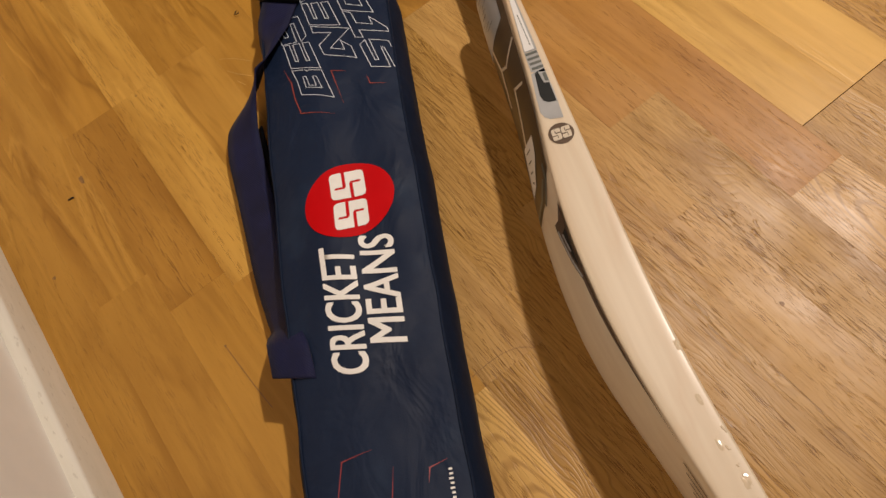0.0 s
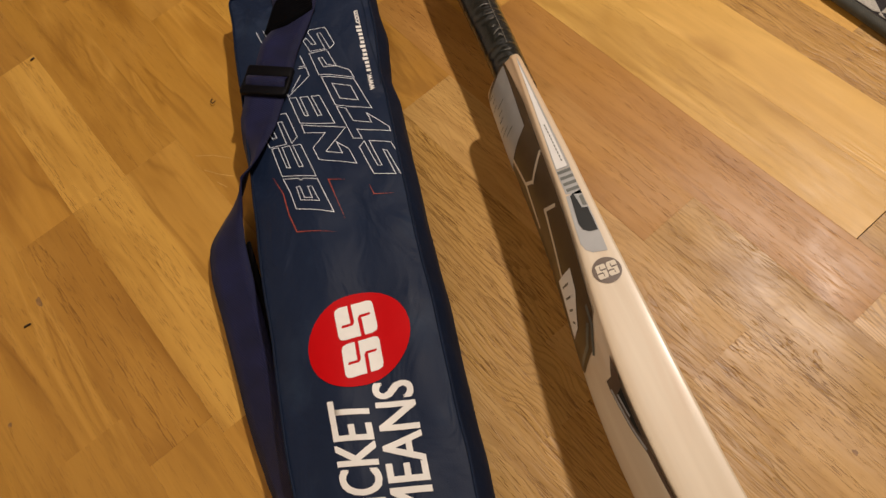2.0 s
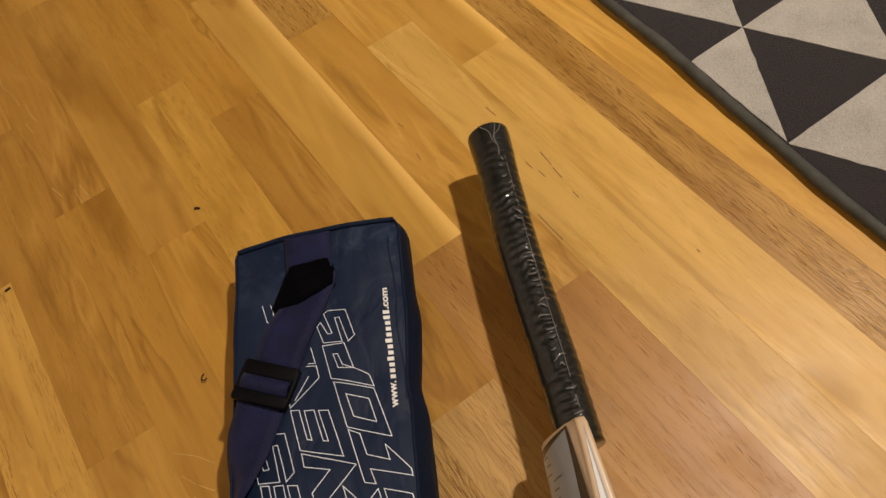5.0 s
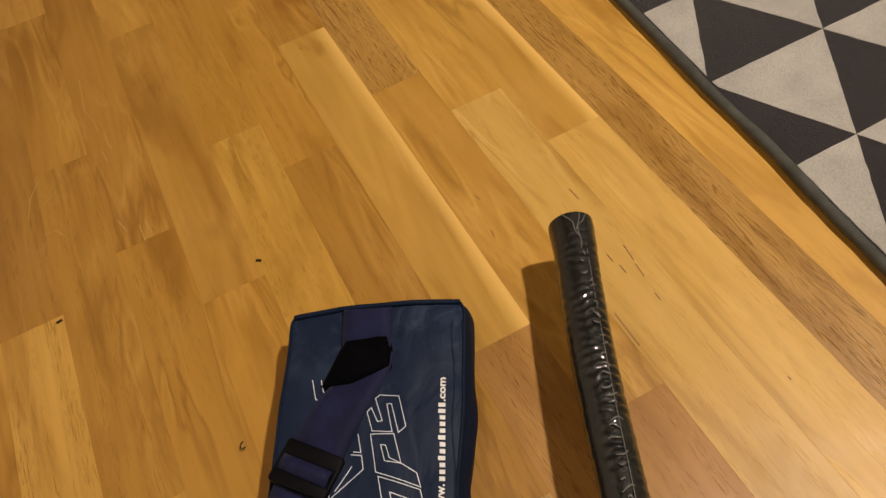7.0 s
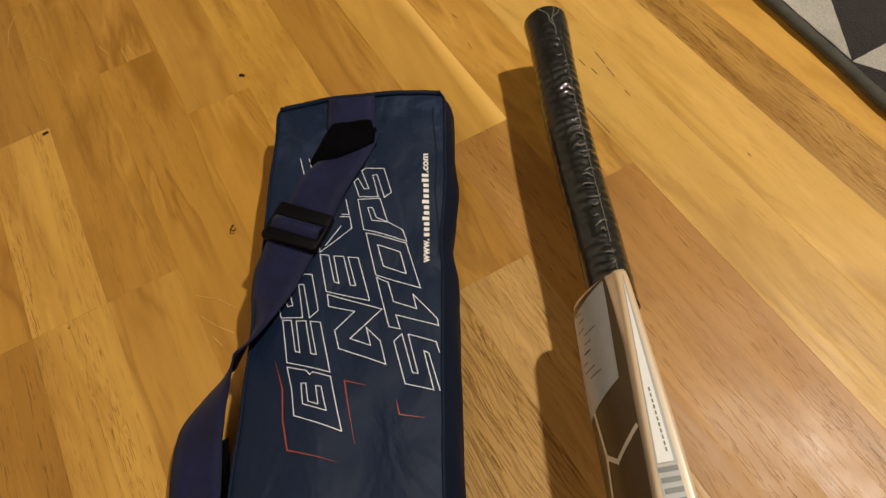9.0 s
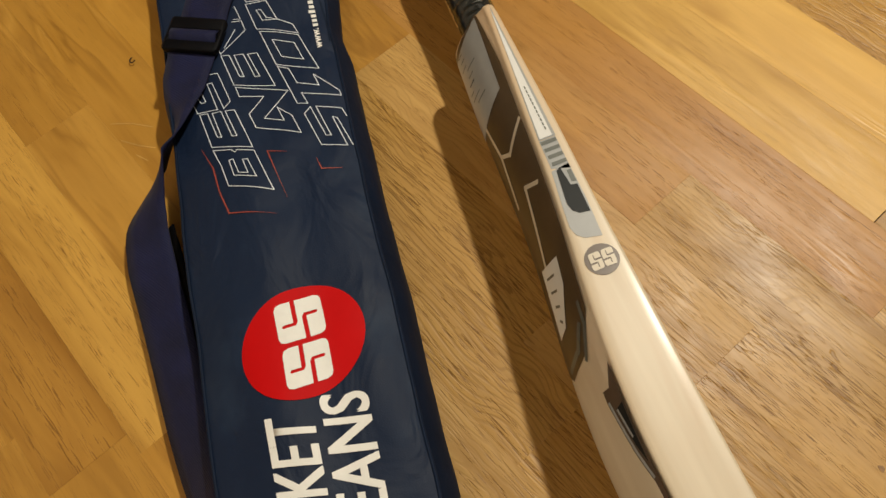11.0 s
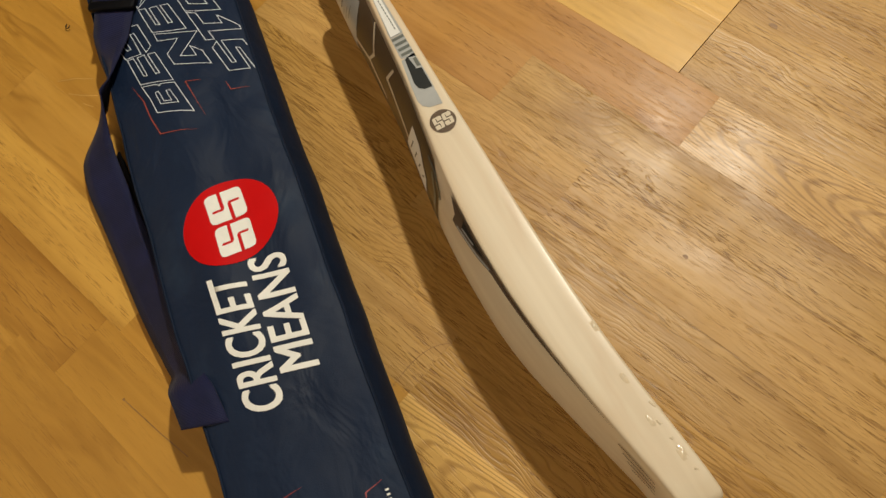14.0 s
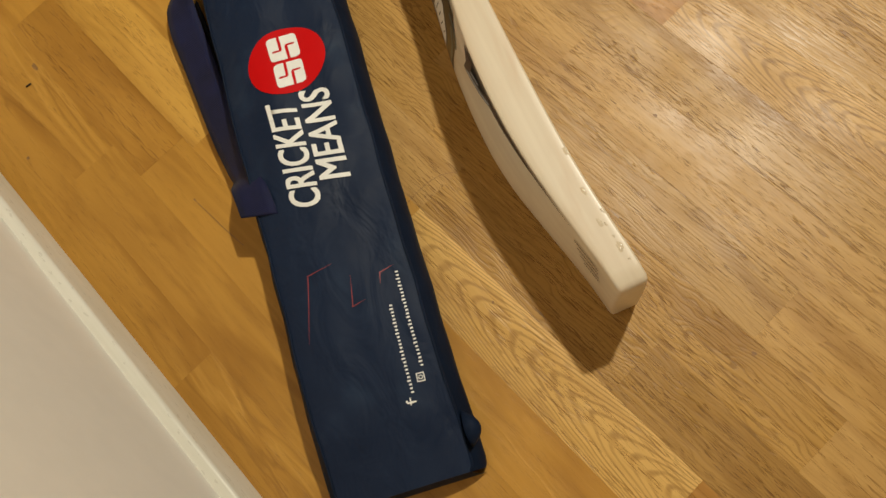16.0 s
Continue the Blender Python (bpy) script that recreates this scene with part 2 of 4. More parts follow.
OAK = oak_material()
WILLOW = willow_material()
NYLON = nylon_material()
GRIP = grip_material()
NAVY_PIPING = plain("navy_piping", (0.0050, 0.0120, 0.032), 0.65, 0.25, 200, 0.3, Specular_IOR_Level=0.15)
NAVY_SIDE = plain("navy_gusset_nylon", (0.0040, 0.0105, 0.028), 0.65, 0.25, 40, 0.3, 0.003, Specular_IOR_Level=0.12)
WEBBING = webbing_material("navy_webbing", (0.0066, 0.0088, 0.045))
BLACK_WEB = webbing_material("black_webbing", (0.0016, 0.0016, 0.0024), 0.03)
BUCKLE = plain("black_moulded_plastic", (0.0018, 0.0018, 0.0030), 0.55, 0.2, 300, 0.1, Specular_IOR_Level=0.12)
PRINT_WHITE = plain("white_print", (0.83, 0.82, 0.78), 0.5, 0.04, 200)
PRINT_RED = plain("red_print", (0.56, 0.0012, 0.0025), 0.6, 0.05, 50, Specular_IOR_Level=0.12)
PRINT_LINE = plain("silver_print_line", (0.80, 0.85, 0.93), 0.45, 0.1, 200)
PRINT_DULL_RED = plain("faded_red_print", (0.30, 0.040, 0.045), 0.5, 0.25, 120)
PRINT_ORANGE = plain("orange_red_print", (0.32, 0.055, 0.035), 0.5, 0.25, 120)
FILM_BROWN = plain("dark_brown_sticker", (0.115, 0.075, 0.046), 0.32, 0.15, 80, Coat_Weight=0.4)
FILM_PANEL = plain("golden_brown_sticker_and_shade", (0.095, 0.060, 0.026), 0.36, 0.15, 80, Coat_Weight=0.15)
FILM_GREY = plain("silver_grey_sticker", (0.40, 0.41, 0.41), 0.3, 0.08, 80, Coat_Weight=0.4)
FILM_DARK = plain("charcoal_sticker", (0.012, 0.014, 0.014), 0.5, 0.15, 80, Specular_IOR_Level=0.25)
FILM_WHITE = plain("white_sticker", (0.80, 0.80, 0.78), 0.35, 0.04, 80, Coat_Weight=0.4)
FILM_CREAM = plain("cream_sticker", (0.66, 0.58, 0.45), 0.35, 0.06, 80, Coat_Weight=0.4)
FILM_OLIVE = plain("grey_green_sticker", (0.13, 0.14, 0.125), 0.35, 0.1, 80, Coat_Weight=0.4)
WALL_PAINT = plain("off_white_wall_paint", (0.90, 0.86, 0.79), 0.6, 0.03, 30, 0.12, 0.001)
def trim_material():
    """Aged white gloss paint with grey dust specks and worn yellow patches."""
    n = Nodes("white_gloss_trim_paint")
    patch = n.noise(n.coords((6, 60, 40)), 1.0, 4, 0.6)
    speck = n.ramp(n.noise(n.coords((90, 260, 260)), 1.0, 2, 0.5), 0.64, 0.70)
    col = n.mix(n.ramp(patch, 0.35, 0.65), (0.76, 0.73, 0.62, 1), (0.84, 0.81, 0.71, 1))
    n.set(n.mix(n.math("MULTIPLY", speck, 0.30), col, (0.42, 0.38, 0.30, 1)), 0.35)
    n.bump(patch, 0.15, 0.0008)
    return n.mat


TRIM_PAINT = trim_material()
# paints of the unseen walls and ceiling, held dark so less light bounces
DIM_PAINT = plain("low_bounce_wall_paint", (0.42, 0.39, 0.33), 0.7, 0.04, 30, 0.1)
CEILING_PAINT = plain("low_bounce_ceiling_paint", (0.52, 0.49, 0.41), 0.8, 0.03, 30, 0.1)
UNDERLAY = plain("dark_floor_underlay", (0.10, 0.05, 0.02), 0.8, 0.2, 40)
PILE_DARK = pile_material("dark_brown_pile", (0.019, 0.013, 0.0150))
PILE_WHITE = pile_material("cream_pile", (0.60, 0.57, 0.50), 0.8)
RUG_BINDING = webbing_material("grey_rug_binding", (0.075, 0.075, 0.062))
FILM_FOLD = plain("glossy_film_over_willow", (0.72, 0.60, 0.43), 0.10, 0.05, 100, Coat_Weight=1.0, Coat_Roughness=0.05)
FILM_EDGE = plain("clear_film_edge", (0.16, 0.16, 0.14), 0.2, 0.2, 300, Coat_Weight=0.8)
# bunched clear film; part of its glint is put into the grey
FILM_TWIST = plain("bunched_film_with_glints", (0.13, 0.13, 0.12), 0.12, 0.2, 300, Coat_Weight=1.0, Coat_Roughness=0.05)
DARK_DIRT = plain("dark_crumb", (0.02, 0.012, 0.006), 0.8, 0.3, 400)
KNOT = plain("brown_knot_wood", (0.28, 0.145, 0.045), 0.5, 0.35, 500)
SCRATCH = plain("pale_scratch", (0.56, 0.33, 0.085), 0.5, 0.2, 400)


# ---- mesh helpers ----
def part(name, bm, material, parent=None, label="", smooth=True, split=None):
    """Links a bmesh as one mesh object under a thing or a part."""
    bm.normal_update()
    me = bpy.data.meshes.new(name)
    bm.to_mesh(me)
    bm.free()
    me.materials.append(material)
    if smooth:
        me.shade_smooth()
        if split:
            me.set_sharp_from_angle(angle=radians(split))
    ob = new(name, me)
    if parent is not None:
        ob.parent = parent
    if label:
        ob["label"] = label
    return ob


def thing(name, m, label, category, group="", kind=""):
    ob = new(name)
    ob.matrix_world = m
    ob.empty_display_size = 0.05
    return tagged(ob, label, category, group, kind)


def loft(rings, closed=True, caps=True):
    """A skin over rings of equally many points."""
    bm = bmesh.new()
    rows = [[bm.verts.new(p) for p in ring] for ring in rings]
    n = len(rows[0])
    for a, b in zip(rows, rows[1:]):
        for i in range(n if closed else n - 1):
            j = (i + 1) % n
            bm.faces.new((a[i], a[j], b[j], b[i]))
    if caps and closed:
        bm.faces.new(rows[0][::-1])
        bm.faces.new(rows[-1])
    bmesh.ops.recalc_face_normals(bm, faces=bm.faces)
    return bm


def box(x0, x1, y0, y1, z0, z1, bevel=0.0):
    bm = bmesh.new()
    bmesh.ops.create_cube(bm, size=1.0)
    for v in bm.verts:
        v.co = ((x0 + x1) / 2 + v.co.x * (x1 - x0), (y0 + y1) / 2 + v.co.y * (y1 - y0), (z0 + z1) / 2 + v.co.z * (z1 - z0))
    if bevel:
        bmesh.ops.bevel(bm, geom=bm.edges[:], offset=bevel, segments=2, affect="EDGES", profile=0.5)
    return bm


def tube(points, radius, sides=10, flat=1.0):
    """A round cord along points."""
    pts = [Vector(p) for p in points]
    rings = []
    for i, p in enumerate(pts):
        d = (pts[min(i + 1, len(pts) - 1)] - pts[max(i - 1, 0)]).normalized()
        side = d.cross(Vector((0, 0, 1)))
        side = side.normalized() if side.length > 1e-6 else Vector((1, 0, 0))
        up = side.cross(d)
        r = radius[i] if isinstance(radius, (list, tuple)) else radius
        rings.append([p + r * (math.cos(k * math.tau / sides) * side + flat * math.sin(k * math.tau / sides) * up) for k in range(sides)])
    return loft(rings)


def lerp(table, x):
    xs, ys = zip(*table)
    return float(np.interp(x, xs, ys))


def smooth_lerp(table, x, width):
    return sum(lerp(table, x + width * k / 3) for k in range(-3, 4)) / 7


def flat_polygon(points, lift, place, step=0.007):
    """A flat polygon cut finely and laid onto a surface by place(x, y, lift)."""
    bm = bmesh.new()
    bm.faces.new([bm.verts.new((x, y, 0)) for x, y in points])
    return drape(bm, lift, place, step)


def drape(bm, lift, place, step=0.007):
    bm.normal_update()
    bmesh.ops.triangulate(bm, faces=bm.faces[:])
    for _ in range(6):
        far = [e for e in bm.edges if e.calc_length() > step]
        if not far:
            break
        bmesh.ops.subdivide_edges(bm, edges=far, cuts=1)
        bmesh.ops.triangulate(bm, faces=bm.faces[:])
    for f in bm.faces:
        f.normal_update()
        if f.normal.z < 0:
            f.normal_flip()
    for v in bm.verts:
        v.co = place(v.co.x, v.co.y, lift)
    return bm


def line_strip(bm, points, width, closed=False):
    """Adds flat quads along a line of points in the plane."""
    pts = [Vector((*p, 0)) for p in points]
    pairs = list(zip(pts, pts[1:] + pts[:1])) if closed else list(zip(pts, pts[1:]))
    for a, b in pairs:
        d = (b - a).normalized()
        s = Vector((-d.y, d.x, 0)) * width / 2
        e = d * width / 2
        bm.faces.new([bm.verts.new(p) for p in (a - e - s, b + e - s, b + e + s, a - e + s)])


def word(text, thicken=0.0):
    """The mesh of a word, scaled to the unit square."""
    cu = bpy.data.curves.new("word", "FONT")
    cu.body, cu.offset, cu.resolution_u = text, thicken, 4
    ob = new("word", cu)
    me = bpy.data.meshes.new_from_object(ob.evaluated_get(bpy.context.evaluated_depsgraph_get()))
    bm = bmesh.new()
    bm.from_mesh(me)
    bpy.data.objects.remove(ob)
    bpy.data.meshes.remove(me)
    bpy.data.curves.remove(cu)
    x0, x1 = min(v.co.x for v in bm.verts), max(v.co.x for v in bm.verts)
    y0, y1 = min(v.co.y for v in bm.verts), max(v.co.y for v in bm.verts)
    for v in bm.verts:
        v.co = ((v.co.x - x0) / (x1 - x0), (v.co.y - y0) / (y1 - y0), 0)
    bmesh.ops.remove_doubles(bm, verts=bm.verts[:], dist=1e-5)
    return bm


def affine(bm, origin, run, up):
    for v in bm.verts:
        tx, ty = v.co.x, v.co.y
        v.co = (origin[0] + tx * run[0] + ty * up[0], origin[1] + tx * run[1] + ty * up[1], 0)
    return bm


# ---- the room: strips and wall run along u, the room spreads along v ----
ROOM = pose(0, 0, 0, 0, 0, -53.82)
U0, U1, V0, V1, HEIGHT = -3.6, 2.3, -0.100, 4.2, 2.5


def wall(name, x0, x1, y0, y1, label, paint=WALL_PAINT):
    ob = part(name, box(x0, x1, y0, y1, -0.05, HEIGHT), paint, smooth=False)
    ob.matrix_world = ROOM
    return tagged(ob, label, "wall", kind="structure")


wall("wall_west", U0 - 0.1, U1 + 0.1, V0 - 0.1, V0, "off-white painted plaster wall above the skirting board")
# three unseen walls and a ceiling added around the room, dim to deepen shadows
wall("wall_east", U0 - 0.1, U1 + 0.1, V1, V1 + 0.1, "plain unseen wall added to close the room", DIM_PAINT)
wall("wall_north", U0 - 0.1, U0, V0, V1, "plain unseen wall added to close the room", DIM_PAINT)
wall("wall_south", U1, U1 + 0.1, V0, V1, "plain unseen wall added to close the room", DIM_PAINT)
ceiling = part("ceiling", box(U0 - 0.1, U1 + 0.1, V0 - 0.1, V1 + 0.1, HEIGHT, HEIGHT + 0.1), CEILING_PAINT, smooth=False)
ceiling.matrix_world = ROOM
tagged(ceiling, "plain unseen ceiling added to close the room", "ceiling", kind="structure")


def skirting():
    profile = [(V0, 0.0), (-0.087, 0.0), (-0.087, 0.0465), (-0.0876, 0.0490), (-0.0890, 0.0506), (-0.0915, 0.0514), (V0, 0.0518)]
    steps = [U0 + (U1 - U0) * k / 160 for k in range(161)]
    rings = [[(u, y + 0.0004 * noise.noise((u * 6, y * 90, z * 50)), z + (0.0005 * noise.noise((u * 14, y * 200, 3)) if z > 0.01 else 0)) for y, z in profile] for u in steps]
    ob = part("baseboard", loft(rings), TRIM_PAINT, split=50)
    ob.matrix_world = ROOM
    return tagged(ob, "low white gloss-painted skirting board with dusty rounded top", "skirting board", kind="structure")


skirting()

# ---- the cricket bat bag: x across it, y along it ----
BAG = Matrix.Translation((-0.0445, 0.1055, 0)) @ pose(0, 0, 0, 0, 0, 9.03)
BAG_START, BAG_LENGTH = -0.008, 0.897


def bag_height(x, y):
    """The height of the bag's upper panel."""
    across = max(0.0, 1 - (abs(x + 0.002) / 0.070) ** 4)
    base = smooth_lerp([(0, 0.032), (0.03, 0.040), (0.10, 0.047), (0.30, 0.050), (0.55, 0.050), (0.72, 0.0455), (0.885, 0.0445)], y, 0.03)
    bulge = 0.010 * math.exp(-(((y - 0.42) / 0.20) ** 2) - (((x + 0.025) / 0.035) ** 2))
    tilt = -0.045 * x
    crease = 0.0030 * noise.noise((x * 17, y * 9, 0.3)) + 0.0019 * noise.noise((x * 36, y * 26, 5))
    return base - 0.006 * (1 - across) + bulge + tilt + crease


def on_bag(x, y, lift):
    return Vector((x, y, bag_height(x, y) + lift))


def bag_edges(y):
    """The upper panel's left and right edge and the foot of the two sides."""
    wob = 0.0018 * noise.noise((y * 9, 1.5, 0)) + 0.001 * noise.noise((y * 25, 7.5, 0))
    left, right = lerp([(0, -0.0635), (0.25, -0.066), (0.45, -0.0725), (0.75, -0.0725), (0.9, -0.0765)], y) + wob, lerp([(0, 0.0635), (0.5, 0.0645), (0.72, 0.0675), (0.80, 0.0715), (0.9, 0.0725)], y) + wob
    nick = -0.0035 * math.exp(-(((y - 0.735) / 0.02) ** 2)) + 0.003 * math.exp(-(((y - 0.80) / 0.03) ** 2))
    return left, right + 0.4 * nick, lerp([(0, -0.0745), (0.3, -0.0768), (0.9, -0.0785)], y) + wob, lerp([(0, 0.0750), (0.45, 0.0752), (0.65, 0.0766), (0.9, 0.0766)], y) + wob + nick


def build_bag():
    bag = thing("cricket_bat_bag", BAG, "long navy blue nylon cricket bat bag on the oak floor", "bat bag")
    ys = [BAG_START + (BAG_LENGTH - BAG_START) * k / 190 for k in range(191)]

    def corner(y):
        return 0.003 * (max(0.0, 1 - (y - BAG_START) / 0.010) ** 2 + max(0.0, 1 - (BAG_LENGTH - y) / 0.010) ** 2)

    top = []
    for y in ys:
        l, r, _, _ = bag_edges(y)
        l, r = l + corner(y), r - corner(y)
        row = []
        for k in range(41):
            x = l + (r - l) * k / 40
            row.append(on_bag(x, y + 0.010 * (k / 40 - 0.5) * (y / BAG_LENGTH) ** 8, 0.0))
        top.append(row)
    part("upper_panel", loft(top, closed=False, caps=False), NYLON, bag)

    def side(name, sgn):
        rings = []
        for y in ys:
            l, r, fl, fr = bag_edges(y)
            c = corner(y)
            x0, x1 = (l + c, fl + c) if sgn < 0 else (r - c, fr - c)
            y2 = y + sgn * 0.005 * (y / BAG_LENGTH) ** 8
            z0 = bag_height(x0, y2) - 0.0004
            ring = []
            for k in range(9):
                f = k / 8
                puff = 0.004 * math.sin(f * math.pi) + 0.0016 * math.sin(f * math.pi) * noise.noise((y * 22, f * 3, sgn))
                ring.append((x0 + (x1 - x0) * f ** 0.8 + sgn * puff, y2, z0 * (1 - f) + 0.0008 * f))
            rings.append(ring)
        part(name, loft(rings, closed=False, caps=False), NAVY_SIDE, bag)

    side("side_gusset", -1)
    side("side_gusset", 1)
    for y_end, name in ((BAG_START, "bottom_end"), (BAG_LENGTH, "top_end")):
        l, r, fl, fr = bag_edges(y_end)
        rings = []
        for k in range(17):
            f = k / 16
            yy = y_end + (0.010 * (f - 0.5) if y_end > 0 else 0.0)
            x0, x1 = l + 0.003 + (r - l - 0.006) * f, fl + 0.003 + (fr - fl - 0.006) * f
            z = bag_height(x0, yy)
            out = (0.004 if y_end > 0 else -0.004)
            rings.append([(x0, yy, z - 0.0004), (x0 * 0.6 + x1 * 0.4, yy + out * 0.7, z * 0.6), (x1, yy + out, 0.0008)])
        part(name, loft(rings, closed=False, caps=False), NAVY_SIDE, bag)
    # piping along the seams
    for sgn in (-1, 1):
        pts = []
        for y in ys:
            l, r, _, _ = bag_edges(y)
            x = (l + corner(y)) if sgn < 0 else (r - corner(y))
            y2 = y + sgn * 0.005 * (y / BAG_LENGTH) ** 8
            pts.append((x, y2, bag_height(x, y2) + 0.0002))
        part("seam_piping", tube(pts, 0.0013, 8), NAVY_PIPING, bag)
    l, r, _, _ = bag_edges(BAG_LENGTH)
    pts = [(l + 0.003 + (r - l - 0.006) * k / 24, BAG_LENGTH + 0.010 * (k / 24 - 0.5), 0.0) for k in range(25)]
    part("mouth_hem", tube([(x, y, bag_height(x, y) + 0.0008) for x, y, _ in pts], 0.0026, 8), NAVY_PIPING, bag, "thick sewn hem at the mouth")
    # second seam near the mouth
    bm = bmesh.new()
    line_strip(bm, [(0.0645 + 0.001 * math.sin(k), 0.72 + 0.16 * k / 12) for k in range(13)], 0.0011)
    part("stitch_line", drape(bm, 0.0007, on_bag), NAVY_PIPING, bag)
    # small pull tab near the bottom end
    rings = [[(0.070 + 0.012 * math.sin(f * math.pi) * w, 0.012 + 0.034 * f, z) for w, z in ((-0.2, 0.008), (0.95, 0.012), (1.05, 0.028), (-0.2, 0.036))] for f in [k / 10 for k in range(11)]]
    part("side_tab", loft(rings), NAVY_PIPING, bag, "folded webbing tab")
    return bag


bag = build_bag()


def on_bag_ab(bm):
    """Swaps (along, across) into the bag's own x and y."""
    for v in bm.verts:
        v.co = (v.co.y, v.co.x, 0)
    return bm


def bag_print(name, bm, material, label="", lift=0.0007):
    return part(name, drape(on_bag_ab(bm), lift, on_bag), material, bag, label, smooth=True)


def ellipse(cx, cy, ra, rb, n=56):
    bm = bmesh.new()
    bm.faces.new([bm.verts.new((cx + ra * math.cos(k * math.tau / n), cy + rb * math.sin(k * math.tau / n), 0)) for k in range(n)])
    return bm


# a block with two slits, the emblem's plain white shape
BLOCK = [(0.14, 0.0), (0.86, 0.0), (0.96, 0.04), (1.0, 0.14), (1.0, 0.55), (0.46, 0.55), (0.37, 0.60), (0.37, 0.86), (0.40, 0.895), (0.45, 0.86), (0.45, 0.645), (1.0, 0.645),
         (1.0, 0.86), (0.96, 0.96), (0.86, 1.0), (0.14, 1.0), (0.04, 0.96), (0.0, 0.86), (0.0, 0.45), (0.54, 0.45), (0.63, 0.40), (0.63, 0.14), (0.60, 0.105), (0.55, 0.14),
         (0.55, 0.355), (0.0, 0.355), (0.0, 0.14), (0.04, 0.04)]


def block(origin, run, up):
    bm = bmesh.new()
    bm.faces.new([bm.verts.new((x, y, 0)) for x, y in BLOCK])
    return affine(bm, origin, run, up)


bag_print("round_emblem", affine(ellipse(0, 0, 1, 1), (0.4472, 0.001), (0.0314, 0.0320), (-0.0274, 0.0268)), PRINT_RED, "bright red printed disc")
bag_print("emblem_block", block((0.4178, 0.0158), (0.0297, 0.0003), (-0.0055, -0.0298)), PRINT_WHITE, "white printed emblem shape", lift=0.0013)
bag_print("emblem_block", block((0.4515, 0.0168), (0.0300, -0.0007), (-0.0058, -0.0312)), PRINT_WHITE, "white printed emblem shape", lift=0.0013)


def islands(bm):
    """The separate pieces of a flat mesh, from left to right, each as loops of corners."""
    left, found = set(bm.faces), []
    while left:
        todo, piece = [left.pop()], []
        while todo:
            f = todo.pop()
            piece.append([tuple(v.co[:2]) for v in f.verts])
            for v in f.verts:
                for g in v.link_faces:
                    if g in left:
                        left.discard(g)
                        todo.append(g)
        found.append(piece)
    return sorted(found, key=lambda piece: min(c[0] for face in piece for c in face))


def bold_word(text, origin, run, up):
    """A word printed boldly, letter by letter: four close strikes, each a hair above the last."""
    base = word(text)
    bmesh.ops.remove_doubles(base, verts=base.verts[:], dist=1e-6)
    for letter, piece in zip(text, islands(base)):
        whole = bmesh.new()
        for k, (da, db) in enumerate(((-0.0007, -0.0005), (0.0007, -0.0005), (0.0007, 0.0005), (-0.0007, 0.0005))):
            bm = bmesh.new()
            corner = {c: bm.verts.new((*c, 0)) for c in sorted({c for face in piece for c in face})}
            for face in piece:
                bm.faces.new([corner[c] for c in face])
            bm = drape(on_bag_ab(affine(bm, (origin[0] + da, origin[1] + db), run, up)), 0.0007 + 0.00005 * k, on_bag)
            me = bpy.data.meshes.new("strike")
            bm.to_mesh(me)
            bm.free()
            whole.from_mesh(me)
            bpy.data.meshes.remove(me)
        part("slogan_letter", whole, PRINT_WHITE, bag, "white printed letter " + letter)


bold_word("CRICKET", (0.2752, -0.0008), (0.1175, -0.0008), (0.0045, -0.0300))
bold_word("MEANS", (0.2975, 0.0330), (0.1050, 0.0012), (0.0040, -0.0303))

# angular letter shapes in their own square: x along the line of text, y from foot to head
GLYPHS = {
    "B": [[(1, 1), (0.92, 0.66), (0.85, 0.59), (0.89, 0.55), (0.81, 0.24), (0, 0), (0.25, 0.79), (0.64, 0.87)],
          [(0.72, 0.72), (0.72, 0.64), (0.44, 0.57), (0.39, 0.40), (0.67, 0.47), (0.66, 0.38), (0.29, 0.26), (0.41, 0.66)]],
    "E": [[(1, 1), (0.98, 0.83), (0.41, 0.69), (0.38, 0.60), (0.96, 0.73), (0.95, 0.54), (0.34, 0.38), (0.32, 0.28), (0.93, 0.45), (0.90, 0.25), (0, 0), (0.22, 0.83)]],
    "S": [[(1, 0.70), (0.95, 0.21), (0.18, 0), (0.03, 0.18), (0.75, 0.39), (0.75, 0.51), (0.05, 0.34), (0.08, 0.84), (0.55, 1), (0.66, 0.90), (0.31, 0.72), (0.32, 0.60), (0.90, 0.81)]],
    "N": [[(1, 1), (0.76, 0.09), (0.36, 0.58), (0.26, 0.25), (0.51, 0.33), (0.32, 0.10), (0, 0), (0.23, 0.75), (0.47, 0.83), (0.74, 0.53), (0.82, 0.96)]],
    "T": [[(1, 1), (0.90, 0.81), (0.51, 0.71), (0.37, 0.34), (0.65, 0.40), (0.18, 0.01), (0.06, 0), (0.26, 0.67), (0, 0.60), (0.05, 0.78)]],
    "O": [[(1, 1), (0.82, 0.26), (0, 0), (0.24, 0.80)], [(0.77, 0.78), (0.66, 0.37), (0.27, 0.26), (0.40, 0.67)]],
    "P": [[(1, 1), (1, 0.54), (0.43, 0.38), (0.26, 0.08), (0, 0), (0.27, 0.86)], [(0.79, 0.79), (0.78, 0.69), (0.54, 0.61), (0.43, 0.39), (0.48, 0.70)]],
}


def outline_letter(letter, start, end, head, foot, width=0.00062):
    """A letter drawn in thin outline from start to end along the bag, between its head and its foot across it."""
    bm = bmesh.new()
    for loop in GLYPHS[letter]:
        line_strip(bm, [(start + (end - start) * x, foot + (head - foot) * y) for x, y in loop], width, closed=True)
    bag_print("outline_letter", bm, PRINT_LINE, "thin silver outlined capital letter " + letter, lift=0.0009)


